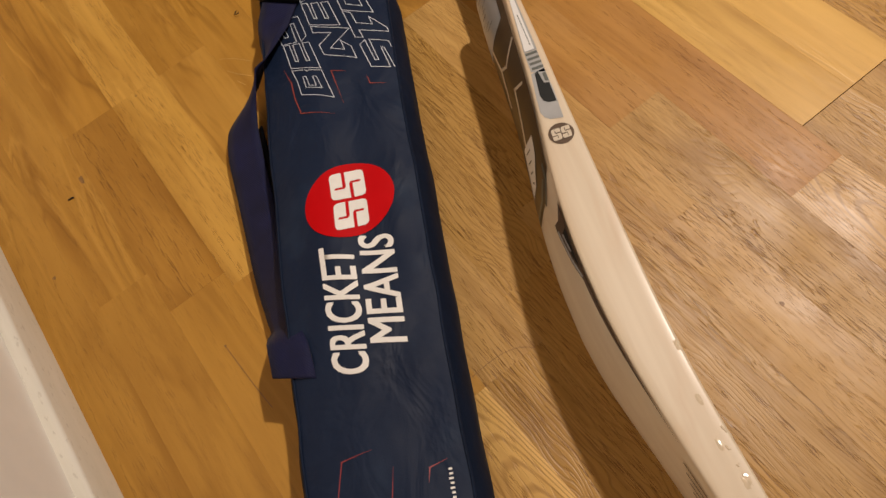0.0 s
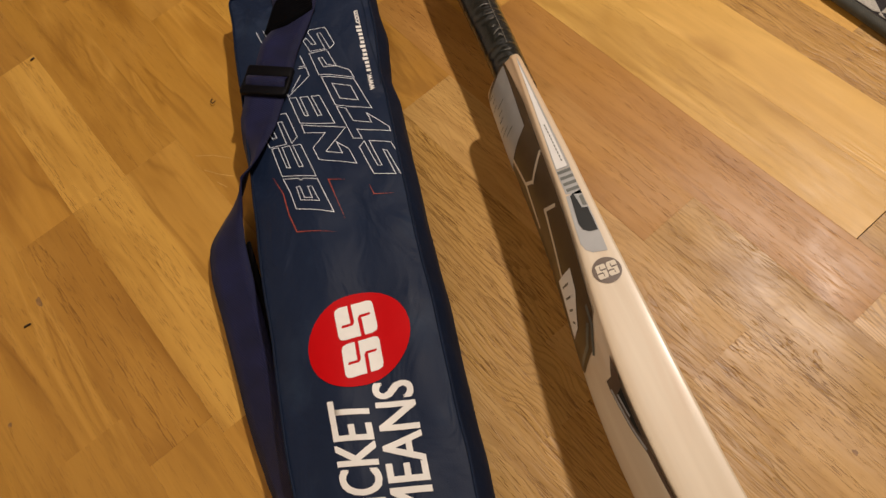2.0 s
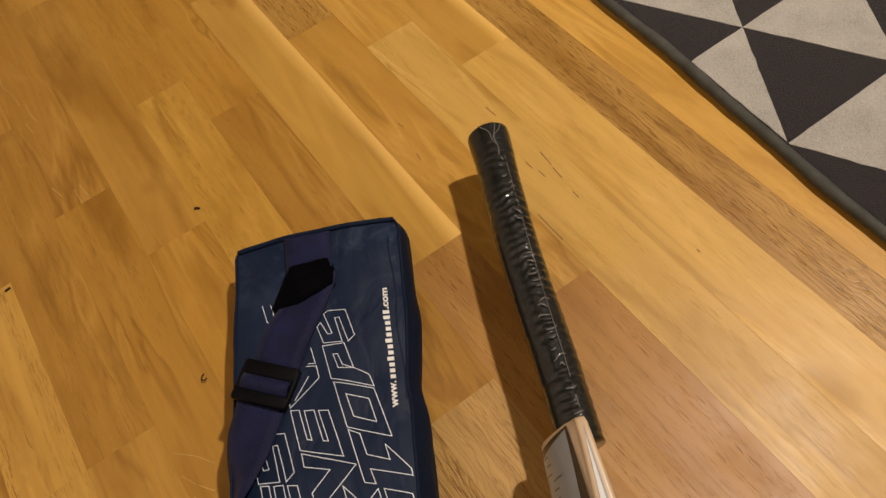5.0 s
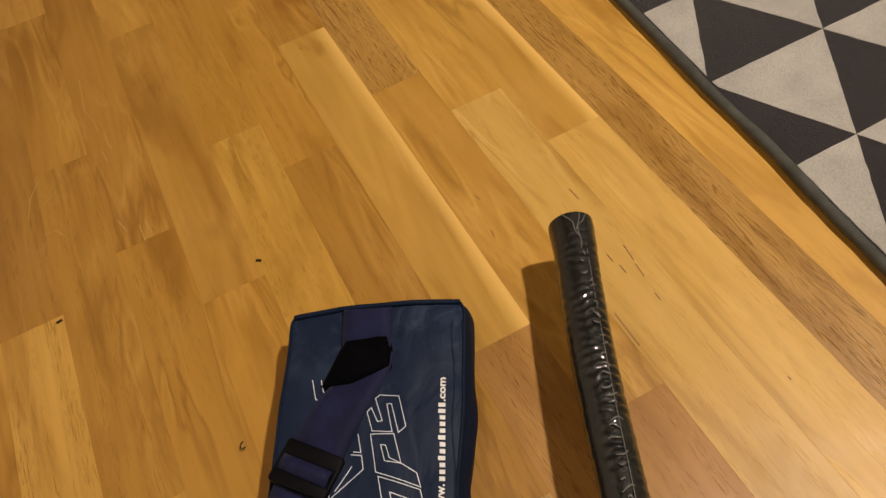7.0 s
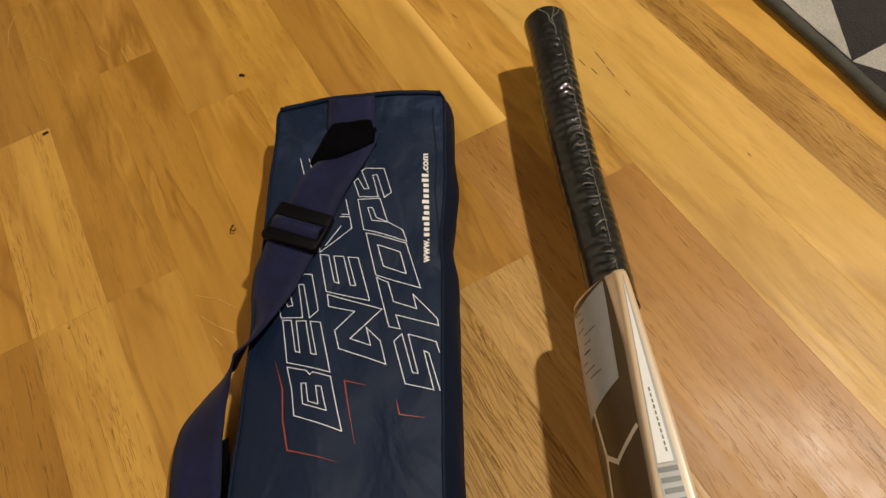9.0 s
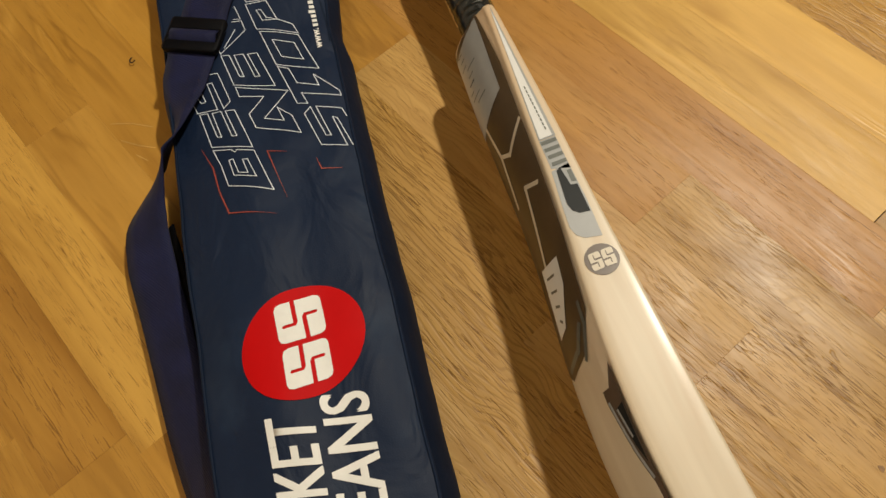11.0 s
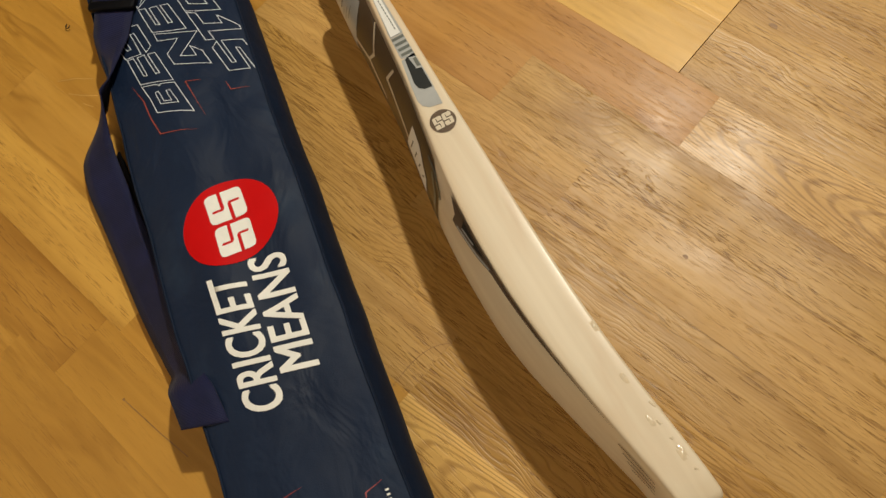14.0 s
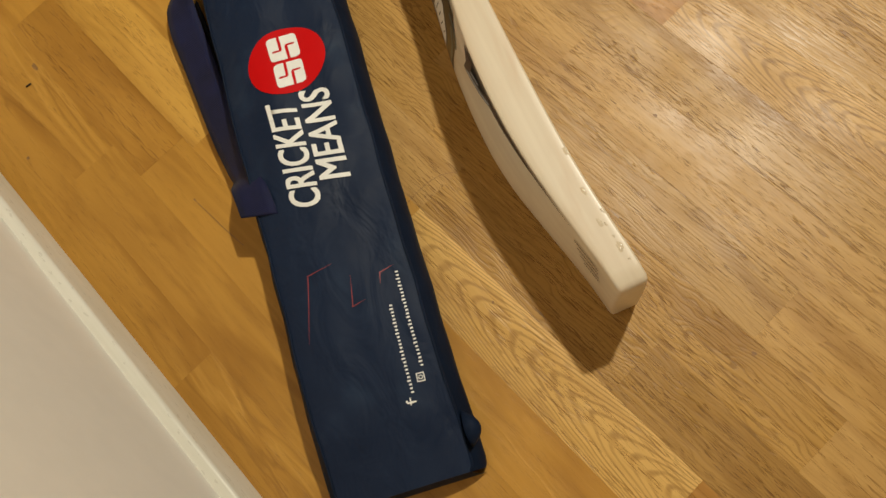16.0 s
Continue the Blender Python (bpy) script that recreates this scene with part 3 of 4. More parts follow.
outline_letter("B", 0.5743, 0.6249, -0.0421, -0.0010)
outline_letter("E", 0.6187, 0.6640, -0.0491, -0.0115)
outline_letter("S", 0.6627, 0.7042, -0.0557, -0.0234)
outline_letter("N", 0.6237, 0.6842, -0.0178, 0.0266)
outline_letter("E", 0.6774, 0.7209, -0.0254, 0.0136)
outline_letter("T", 0.6526, 0.6985, 0.0180, 0.0632)
outline_letter("O", 0.6881, 0.7404, 0.0091, 0.0507)
outline_letter("P", 0.7329, 0.7742, 0.0017, 0.0403)
outline_letter("S", 0.7741, 0.8083, -0.0020, 0.0285)
# the first letter of the last word runs out at the seam, and three letters show only in part beside the strap
for lines, letter in (
    ([[(0.6425, 0.0318), (0.6488, 0.0373), (0.6176, 0.0448), (0.6168, 0.0486), (0.6483, 0.0417), (0.6419, 0.0614), (0.6338, 0.0635)],
      [(0.6425, 0.0318), (0.6091, 0.0398), (0.6042, 0.0591), (0.6346, 0.0527), (0.6329, 0.0561), (0.6040, 0.0633)]], "S"),
    ([[(0.8249, -0.0490), (0.8071, -0.0448), (0.8036, -0.0383)], [(0.7984, -0.0427), (0.8037, -0.0441), (0.8012, -0.0396)], [(0.8244, -0.0417), (0.8134, -0.0390), (0.8108, -0.0335)]], "T"),
    ([[(0.7276, -0.0263), (0.7231, -0.0256), (0.7467, -0.0026), (0.7576, -0.0044), (0.7581, -0.0121)], [(0.7294, -0.0220), (0.7489, -0.0112)]], "V"),
    ([[(0.7742, -0.0078), (0.7599, -0.0050), (0.7603, -0.0104)]], "E"),
):
    bm = bmesh.new()
    for pts in lines:
        line_strip(bm, pts, 0.00062)
    bag_print("outline_letter", bm, PRINT_LINE, "thin silver outlined capital letter " + letter, lift=0.0009)

for pts, mat in (
    ([(0.6307, -0.0515), (0.6075, -0.0435), (0.5840, -0.0410), (0.5629, -0.0360), (0.5532, -0.0023)], PRINT_ORANGE), ([(0.6075, 0.0135), (0.6116, -0.0011), (0.5660, 0.0073)], PRINT_ORANGE),
    ([(0.5977, 0.0338), (0.5860, 0.0362), (0.5839, 0.0529)], PRINT_ORANGE), ([(0.2129, -0.0080), (0.2081, -0.0332), (0.1446, -0.0481)], PRINT_DULL_RED),
    ([(0.1972, 0.0064), (0.1666, 0.0011), (0.1698, 0.0148)], PRINT_DULL_RED), ([(0.1961, 0.0482), (0.1916, 0.0341), (0.1806, 0.0317)], PRINT_DULL_RED),
):
    # each arm of the angle thins out towards its end
    bm = bmesh.new()
    ends = (0, len(pts) - 2)
    for k, (a, b) in enumerate(zip(pts, pts[1:])):
        w0, w1 = (0.00010 if k == ends[0] else 0.00052), (0.00010 if k == ends[1] else 0.00052)
        d = (Vector(b) - Vector(a)).normalized()
        n = Vector((-d.y, d.x))
        q = [Vector(a) - n * w0 - d * w0, Vector(b) - n * w1 + d * w1, Vector(b) + n * w1 + d * w1, Vector(a) + n * w0 - d * w0]
        bm.faces.new([bm.verts.new((*p, 0)) for p in q])
    bag_print("angled_line", bm, mat, "thin faded red printed angle")


def bar_row(name, start, end, height, marks, label, seed, fill=0.66):
    """A row of small plain bars in place of a line of print; across grows towards its foot."""
    rng = random.Random(seed)
    bm = bmesh.new()
    a = 0.0
    run = (end[0] - start[0], end[1] - start[1])
    for k in range(marks):
        w = 1.0 / marks
        tall = rng.choice((0.70, 0.70, 0.70, 0.90))
        q = [(a + 0.20 * w, 0.0), (a + fill * w, 0.0), (a + fill * w, tall), (a + 0.20 * w, tall)]
        bm.faces.new([bm.verts.new((start[0] + run[0] * x, start[1] + run[1] * x - height * y, 0)) for x, y in q])
        a += w
    bag_print(name, bm, PRINT_WHITE, label)["kind"] = "stuff"


bag_print("web_line_start", affine(word("www.", 0.03), (0.7127, 0.0577), (0.0225, 0.0002), (0, -0.0046)), PRINT_WHITE, "white printed letters www")
bar_row("print_line", (0.7365, 0.0579), (0.8015, 0.0584), 0.0060, 12, "plain white bars of small print", 3, 0.85)
bag_print("web_line_end", affine(word(".com", 0.03), (0.8020, 0.0584), (0.0222, 0.0002), (0, -0.0042)), PRINT_WHITE, "white printed letters com")
bar_row("print_line", (0.0722, 0.0340), (0.1590, 0.0368), 0.0037, 25, "plain white bars of small print", 5)
bar_row("print_line", (0.0935, 0.0493), (0.1901, 0.0506), 0.0039, 27, "plain white bars of small print", 6)
bm = bmesh.new()
line_strip(bm, [(0.0812, 0.0402), (0.0886, 0.0406), (0.0884, 0.0472), (0.0810, 0.0468)], 0.0010, closed=True)
line_strip(bm, [(0.0848 + 0.0017 * math.cos(k * math.tau / 10), 0.0437 + 0.0017 * math.sin(k * math.tau / 10)) for k in range(10)], 0.0008, closed=True)
bag_print("small_square_mark", bm, PRINT_WHITE, "small white printed square mark")
bm = bmesh.new()
line_strip(bm, [(0.0648, 0.0330), (0.0652, 0.0262), (0.0668, 0.0252)], 0.0017)
line_strip(bm, [(0.0630, 0.0285), (0.0688, 0.0290)], 0.0012)
bag_print("small_cross_mark", bm, PRINT_WHITE, "small white printed mark")


# ---- the bag's shoulder strap ----
def band(stations, half, thick):
    """A webbing band: stations of centre and width direction, in (along, across, up)."""
    pts = [(Vector(c), Vector(w).normalized()) for c, w in stations]
    fine = []
    for i in range(len(pts) - 1):
        p0, p1, p2, p3 = pts[max(i - 1, 0)], pts[i], pts[i + 1], pts[min(i + 2, len(pts) - 1)]
        for k in range(8):
            t = k / 8
            c = [0.5 * (2 * b + (c - a) * t + (2 * a - 5 * b + 4 * c - d) * t * t + (3 * b - a - 3 * c + d) * t ** 3) for a, b, c, d in zip(p0[0], p1[0], p2[0], p3[0])]
            fine.append((Vector(c), p1[1].lerp(p2[1], t).normalized()))
    fine.append(pts[-1])
    rings = []
    for i, (c, w) in enumerate(fine):
        d = (fine[min(i + 1, len(fine) - 1)][0] - fine[max(i - 1, 0)][0]).normalized()
        n = w.cross(d).normalized() * thick / 2
        ring = [c + w * half * f + n for f in (-1, -0.5, 0, 0.5, 1)] + [c + w * half * f - n for f in (1, 0.5, 0, -0.5, -1)]
        rings.append([(p.y, p.x, p.z) for p in ring])
    return loft(rings)


def lift_at(a, b, up):
    return (a, b, bag_height(b, a) + up)


def build_strap():
    strap = thing("shoulder_strap", BAG, "navy blue webbing shoulder strap sewn to the bat bag", "strap")
    part("sewn_tab", band([(lift_at(0.892, -0.007, 0.0045), (0, 1, 0)), (lift_at(0.875, -0.007, 0.0035), (0, 1, 0)), (lift_at(0.852, -0.006, 0.0035), (0, 1, 0))], 0.0205, 0.0016), WEBBING, strap)
    shape = [(-0.0237, 0.8601), (0.0016, 0.8650), (0.0124, 0.8655), (0.0158, 0.8500), (0.0160, 0.8320), (0.0029, 0.8243), (-0.0158, 0.8158), (-0.0346, 0.8123), (-0.0407, 0.8183), (-0.0337, 0.8362), (-0.0282, 0.8507)]

    def puffed(x, y, lift):
        low = min(abs((x - a[0]) * (b[1] - a[1]) - (y - a[1]) * (b[0] - a[0])) / math.dist(a, b) for a, b in zip(shape, shape[1:] + shape[:1]))
        return on_bag(x, y, lift + 0.0062 * math.sin(min(1.0, low / 0.006) * math.pi / 2) + 0.0008 * noise.noise((x * 90, y * 60, 2)))

    part("black_loop", flat_polygon(shape, 0.0022, puffed, 0.004), BLACK_WEB, strap, "black webbing loop")
    w = (-0.40, 0.92, 0)
    st = [(lift_at(0.842, 0.000, 0.0024), (0.35, 1, 0)), (lift_at(0.822, -0.008, 0.0030), (0.1, 1, 0)), (lift_at(0.790, -0.024, 0.0060), w), (lift_at(0.764, -0.035, 0.0045), w), (lift_at(0.755, -0.0385, 0.0050), w), (lift_at(0.744, -0.043, 0.0125), w),
          (lift_at(0.734, -0.0465, 0.0055), w), (lift_at(0.726, -0.049, 0.0040), w), (lift_at(0.700, -0.0575, 0.0035), (-0.50, 0.80, 0.10)), (lift_at(0.676, -0.0655, 0.0040), (-0.65, 0.55, 0.40)), (lift_at(0.656, -0.0735, -0.0020), (-0.55, 0.30, 0.78)),
          ((0.638, -0.085, 0.041), (-0.2, 0.30, 0.93)), ((0.618, -0.100, 0.030), (-0.1, 0.70, 0.70)), ((0.596, -0.1105, 0.022), (0.0, 0.93, 0.37)), ((0.560, -0.1110, 0.018), (0.0, 0.97, 0.24)), ((0.500, -0.1030, 0.018), (0.0, 0.96, 0.28)),
          ((0.420, -0.0935, 0.021), (0, 0.90, 0.43)), ((0.370, -0.0870, 0.026), (0.0, 0.74, 0.67)), ((0.345, -0.080, 0.032), (-0.10, 0.72, 0.62)), (lift_at(0.318, -0.070, 0.0030), (-0.22, 0.95, 0.20)), (lift_at(0.286, -0.066, 0.0022), (-0.25, 0.96, 0.12))]
    part("webbing", band(st, 0.0205, 0.0015), WEBBING, strap)
    # second layer beside the bag, its shade put in as black
    part("webbing_fold", band([((0.585, -0.094, 0.022), (0, 0.75, 0.66)), ((0.545, -0.0895, 0.020), (0, 0.80, 0.60)), ((0.490, -0.0835, 0.022), (0, 0.80, 0.60)), ((0.420, -0.0800, 0.026), (0, 0.75, 0.66)), ((0.370, -0.0775, 0.032), (0, 0.7, 0.7)), ((0.335, -0.0745, 0.037), (0, 0.7, 0.7))], 0.0085, 0.0013), BLACK_WEB, strap, "folded second layer of webbing, coloured black for its shade")
    part("webbing_underlap", band([(lift_at(0.806, -0.016, 0.0035), w), (lift_at(0.770, -0.032, 0.0038), w), (lift_at(0.735, -0.046, 0.0036), w)], 0.0185, 0.0014), WEBBING, strap)
    # slide buckle
    m = Matrix.Translation((-0.0430, 0.7445, bag_height(-0.043, 0.7445) + 0.0075)) @ pose(0, 0, 0, 0, 0, -23.5)
    buckle = new("slide_buckle")
    buckle.parent = strap
    buckle.matrix_basis = m
    buckle["label"] = "black moulded plastic slide buckle"
    for x0, x1, y0, y1 in ((-0.0235, 0.0235, 0.0052, 0.0175), (-0.0235, 0.0235, -0.0170, -0.0070), (-0.0235, 0.0235, -0.0030, 0.0015)):
        part("cross_bar", box(x0, x1, y0, y1, -0.0026, 0.0036 if abs(y0) > 0.004 else 0.0005, 0.0014), BUCKLE, buckle)
    for x0, x1 in ((-0.0245, -0.0200), (0.0200, 0.0245)):
        part("side_bar", box(x0, x1, -0.0155, 0.0165, -0.0024, 0.0030, 0.0014), BUCKLE, buckle)
    return strap


strap = build_strap()


def gather(thing_, table):
    """Draws the slack cloth of a thing together along its length."""
    for ob in thing_.children:
        if ob.data:
            for v in ob.data.vertices:
                v.co.y = lerp(table, v.co.y)
        else:
            ob.matrix_basis.translation.y = lerp(table, ob.matrix_basis.translation.y)


SLACK = [(-0.1, -0.098), (0.0, 0.002), (0.2, 0.2025), (0.4, 0.4010), (0.5, 0.4975), (0.6, 0.5945), (0.7, 0.6925), (0.8, 0.7895), (0.9, 0.883), (1.0, 0.976)]
gather(bag, SLACK)
gather(strap, SLACK)

# ---- the cricket bat: s along it from the toe, d from the face towards the back, z up (it stands on its edge) ----
BAT = Matrix.Translation((0.193, 0.241, 0)) @ pose(0, 0, 0, 0, 0, 15.515)
EDGE = [(0, 0.0235), (0.045, 0.0315), (0.1, 0.0395), (0.15, 0.0455), (0.2, 0.047), (0.25, 0.0455), (0.29, 0.041), (0.334, 0.034), (0.39, 0.0255), (0.43, 0.0215), (0.49, 0.0145), (0.56, 0.0065)]
SPINE = [(0, 0.003), (0.03, 0.006), (0.084, 0.011), (0.15, 0.017), (0.22, 0.0165), (0.3, 0.016), (0.37, 0.017), (0.43, 0.0195), (0.5, 0.0235), (0.56, 0.0235)]
MID = 0.054
BOW = [(0, -0.0045), (0.045, -0.0002), (0.09, 0.0038), (0.15, 0.0062), (0.22, 0.0058), (0.3, 0.0042), (0.38, 0.0032), (0.43, 0.001), (0.56, 0)]


def back_depth(s, z):
    x = min(1.0, abs(z - MID) / 0.054)
    return smooth_lerp(EDGE, s, 0.03) + smooth_lerp(SPINE, s, 0.03) * (1 - x ** 1.6)


REACH = [(-0.1, -0.0925), (0.0, 0.0070), (0.3, 0.3065), (0.4, 0.4040), (0.55, 0.5530), (0.65, 0.6465), (0.75, 0.7400), (0.88, 0.8571), (1.0, 0.966)]
LEAN = [(0.0, 0.0), (0.3, -0.0016), (0.55, -0.0025), (0.65, -0.0038), (0.75, -0.0060), (0.88, -0.0093)]


def bat_point(s, d, z):
    """x points away from the back, so the depth runs along minus x."""
    return Vector((lerp(LEAN, s) - d, lerp(REACH, s), 0.962 * z))


def on_back(s, z, lift):
    return bat_point(s, back_depth(s, z) + lift, z)


def on_edge(s, d, lift):
    return bat_point(s, d, 0.108 + lift)


def blade_ring(s, half, shrink):
    """One cross-section of the blade: face, upper edge, back, lower edge."""
    pts = []
    k = half / 0.054

    def add(d, z):
        mid = smooth_lerp(EDGE, s, 0.03) / 2
        pts.append(bat_point(s, mid + (d - mid) * shrink, MID + (z - MID) * k))

    def face(x):
        return bow - 0.0015 * (1 - x * x)

    bow = smooth_lerp(BOW, s, 0.03)

    for i in range(13):
        x = -0.9556 + 1.9112 * i / 12
        add(face(x), MID + x * 0.054)
    e = smooth_lerp(EDGE, s, 0.03)
    for a in (0.25, 0.5, 0.75, 1.0):
        add(bow + 0.0024 * (1 - math.cos(a * math.pi / 2)), 0.1056 + 0.0024 * math.sin(a * math.pi / 2))
    for i in range(1, 6):
        add(bow + 0.0024 + (e - bow - 0.0054) * i / 6, 0.108)
    for a in (0.0, 0.33, 0.66, 1.0):
        add(e - 0.003 + 0.003 * math.sin(a * math.pi / 2), 0.105 + 0.003 * math.cos(a * math.pi / 2))
    for i in range(1, 20):
        z = 0.105 - (0.105 - 0.003) * i / 20
        add(back_depth(s, z), z)
    for a in (0.0, 0.33, 0.66, 1.0):
        add(e - 0.003 + 0.003 * math.cos(a * math.pi / 2), 0.003 - 0.003 * math.sin(a * math.pi / 2))
    for i in range(1, 6):
        add(e - 0.003 - (e - bow - 0.0054) * i / 6, 0.0)
    for a in (0.0, 0.25, 0.5, 0.75):
        add(bow + 0.0024 - 0.0024 * math.sin(a * math.pi / 2), 0.0024 - 0.0024 * math.cos(a * math.pi / 2))
    return pts


def build_bat():
    bat = thing("cricket_bat", BAT, "pale willow cricket bat with black grip standing on its edge", "cricket bat")
    stations = [(-0.0085, 0.0455, 0.74), (-0.0078, 0.0490, 0.86), (-0.0058, 0.0518, 0.94), (-0.0022, 0.0535, 0.985), (0.010, 0.054, 1.0)]
    stations += [(0.010 + 0.530 * k / 60, 0.054, 1.0) for k in range(1, 61)]
    stations += [(0.546, 0.0536, 1.0), (0.551, 0.0520, 1.0), (0.555, 0.0485, 1.0), (0.5575, 0.043, 0.98), (0.559, 0.034, 0.95), (0.560, 0.022, 0.9)]
    part("blade", loft([blade_ring(*st) for st in stations]), WILLOW, bat, "pale bleached willow blade", split=60)

    # grip: a slightly bowed round handle with a spiral of ridges
    rings = []
    steps = 420
    for k in range(steps + 1):
        s = 0.548 + (0.880 - 0.548) * k / steps
        d = smooth_lerp([(0.54, 0.004), (0.60, -0.001), (0.68, -0.003), (0.77, -0.009), (0.88, -0.021)], s, 0.04)
        z = 0.054
        r = smooth_lerp([(0.54, 0.0165), (0.62, 0.0170), (0.72, 0.0175), (0.83, 0.0182), (0.866, 0.0196), (0.89, 0.0200)], s, 0.01)
        r *= math.sqrt(max(0.0, 1 - (max(0.0, s - 0.8755) / 0.0046) ** 2)) if s > 0.8755 else 1.0
        ring = []
        for i in range(40):
            th = i * math.tau / 40
            ridge = 0.00010 * math.sin(s * math.tau / 0.011 + th) if s < 0.858 else 0.0
            lump = 0.00032 * noise.noise((s * 95, math.cos(th) * 1.3, math.sin(th) * 1.3)) + 0.00024 * noise.noise((s * 210, math.cos(th) * 3, 4 + math.sin(th) * 3))
            fold = max(0.0, math.cos(th - 1.8 - 0.5 * noise.noise((s * 9, 2, 0)))) ** 5 * max(0.0, 0.55 + 1.6 * noise.noise((s * 33, 8, math.cos(th))))
            fold *= 0.0012 * math.sin(s * math.tau / 0.0085 + 5 * noise.noise((s * 30, math.cos(th) * 2, 6))) if s < 0.855 else 0.0
            rr = max(0.0015, r + ridge + lump + fold)
            oval = 1.12 if s < 0.60 else 1.0
            ring.append(bat_point(s, d + rr * math.cos(th), z + oval * rr * math.sin(th)))
        rings.append(ring)
    grip = part("grip", loft(rings), GRIP, bat, "black ribbed rubber grip under shiny clear film")

    # the film's sealed seam running along the grip
    pts = []
    for k in range(60):
        s = 0.565 + 0.28 * k / 59
        d = smooth_lerp([(0.54, 0.004), (0.60, -0.001), (0.68, -0.003), (0.77, -0.009), (0.88, -0.021)], s, 0.04)
        z = 0.054
        th = 1.15 + 0.15 * math.sin(s * 14)
        pts.append(bat_point(s, d - 0.0182 * math.cos(th) * 0.9, z + 0.0186 * math.sin(th)))
    part("film_seam", tube(pts, 0.00035, 6), FILM_EDGE, grip, "sealed seam of clear film")

    # small ruffles where the film is gathered along its seam, greyed to brighten its highlights
    rng = random.Random(21)
    for k in range(30):
        s0 = 0.562 + 0.0092 * k + rng.uniform(-0.003, 0.003)
        d0 = smooth_lerp([(0.54, 0.004), (0.60, -0.001), (0.68, -0.003), (0.77, -0.009), (0.88, -0.021)], s0, 0.04)
        lean, half = rng.uniform(-0.004, 0.004), rng.uniform(0.10, 0.32) * (1.0 if s0 < 0.74 else 0.6)
        middle = 1.30 + 0.20 * math.sin(s0 * 23) + rng.uniform(-0.12, 0.12)
        pts, thick = [], []
        for i in range(9):
            f = i / 8
            th = middle + half * (2 * f - 1)
            r = 0.0176 + 0.0007 * math.sin(f * math.pi)
            pts.append(bat_point(s0 + lean * (f - 0.5) + 0.0012 * math.sin(5 * f + k), d0 - r * math.cos(th), 0.054 + 1.03 * r * math.sin(th)))
            thick.append(0.00025 + 0.0007 * math.sin(f * math.pi))
        part("film_ruffle", tube(pts, thick, 8, 0.7), FILM_TWIST, grip, "shiny gathered ruffle of clear film")

    # twisted folds of film over the end of the grip, greyed for their highlights
    for spread, reach in ((-0.55, 0.030), (0.15, 0.045), (0.75, 0.022)):
        pts = []
        for k in range(16):
            f = k / 15
            s = 0.8775 - reach * f
            d = smooth_lerp([(0.54, 0.004), (0.60, -0.001), (0.68, -0.003), (0.77, -0.009), (0.88, -0.021)], s, 0.04)
            th = 1.75 + spread * (1 - f) ** 1.5 + 0.06 * math.sin(9 * f + 4 * spread)
            r = smooth_lerp([(0.54, 0.0165), (0.62, 0.0170), (0.72, 0.0175), (0.83, 0.0182), (0.866, 0.0196), (0.89, 0.0200)], s, 0.01) + 0.0002
            r *= math.sqrt(max(0.0, 1 - (max(0.0, s - 0.8755) / 0.0046) ** 2))
            pts.append(bat_point(s, d + r * math.cos(th), 0.054 + r * math.sin(th)))
        part("film_fold", tube(pts, 0.0006, 8), FILM_TWIST, grip, "twisted shiny fold of clear film")

    def edge_sticker(name, pts, mat, lift=0.0004, label=""):
        part(name, flat_polygon([(s, d) for s, d in pts], lift, on_edge, 0.02), mat, bat, label, smooth=False)

    def back_sticker(name, pts, mat, lift=0.0004, label=""):
        return part(name, flat_polygon(pts, lift, on_back, 0.006), mat, bat, label)

    def back_line(name, pts, width, mat, lift=0.0008, label=""):
        bm = bmesh.new()
        line_strip(bm, pts, width)
        part(name, drape(bm, lift, on_back, 0.006), mat, bat, label)

    # stickers on the upper edge, from the shoulder towards the toe
    edge_sticker("edge_label", [(0.549, 0.0035), (0.425, 0.0070), (0.425, 0.0190)], FILM_GREY, 0.0003, "long tapering white and grey edge label")
    edge_sticker("edge_label_face", [(0.545, 0.0045), (0.426, 0.0090), (0.426, 0.0180)], FILM_WHITE, 0.0006)
    for k in range(11):
        s0 = 0.4700 - 0.0036 * k
        d0 = 0.0096 + 0.0001 * k
        edge_sticker("small_print_bar", [(s0, d0), (s0 - 0.0024, d0 + 0.0001), (s0 - 0.0024, d0 + 0.0010), (s0, d0 + 0.0009)], FILM_OLIVE, 0.0008)
    edge_sticker("striped_label", [(0.4245, 0.0075), (0.398, 0.0085), (0.402, 0.0205), (0.4245, 0.0190)], FILM_GREY, 0.0003, "grey striped edge label")
    for k in range(4):
        s = 0.4235 - 0.0058 * k
        edge_sticker("dark_stripe", [(s, 0.0078 + 0.0002 * k), (s - 0.0028, 0.0080 + 0.0002 * k), (s - 0.0028, 0.0188), (s, 0.0186)], FILM_OLIVE, 0.0006)
    edge_sticker("curved_label", [(0.402, 0.0085), (0.400, 0.0212), (0.372, 0.0258), (0.357, 0.0278), (0.351, 0.0262), (0.347, 0.0220), (0.3445, 0.0115), (0.375, 0.0090)], FILM_GREY, 0.0003, "rounded silver edge label")
    edge_sticker("curved_label_dark", [(0.401, 0.0150), (0.399, 0.0182), (0.374, 0.0222), (0.368, 0.0212), (0.3645, 0.0175), (0.3635, 0.0108), (0.385, 0.0098), (0.386, 0.0140)], FILM_DARK, 0.0006)
    edge_sticker("curved_label_corner", [(0.397, 0.0090), (0.397, 0.0120), (0.388, 0.0125), (0.387, 0.0094)], FILM_OLIVE, 0.0006)
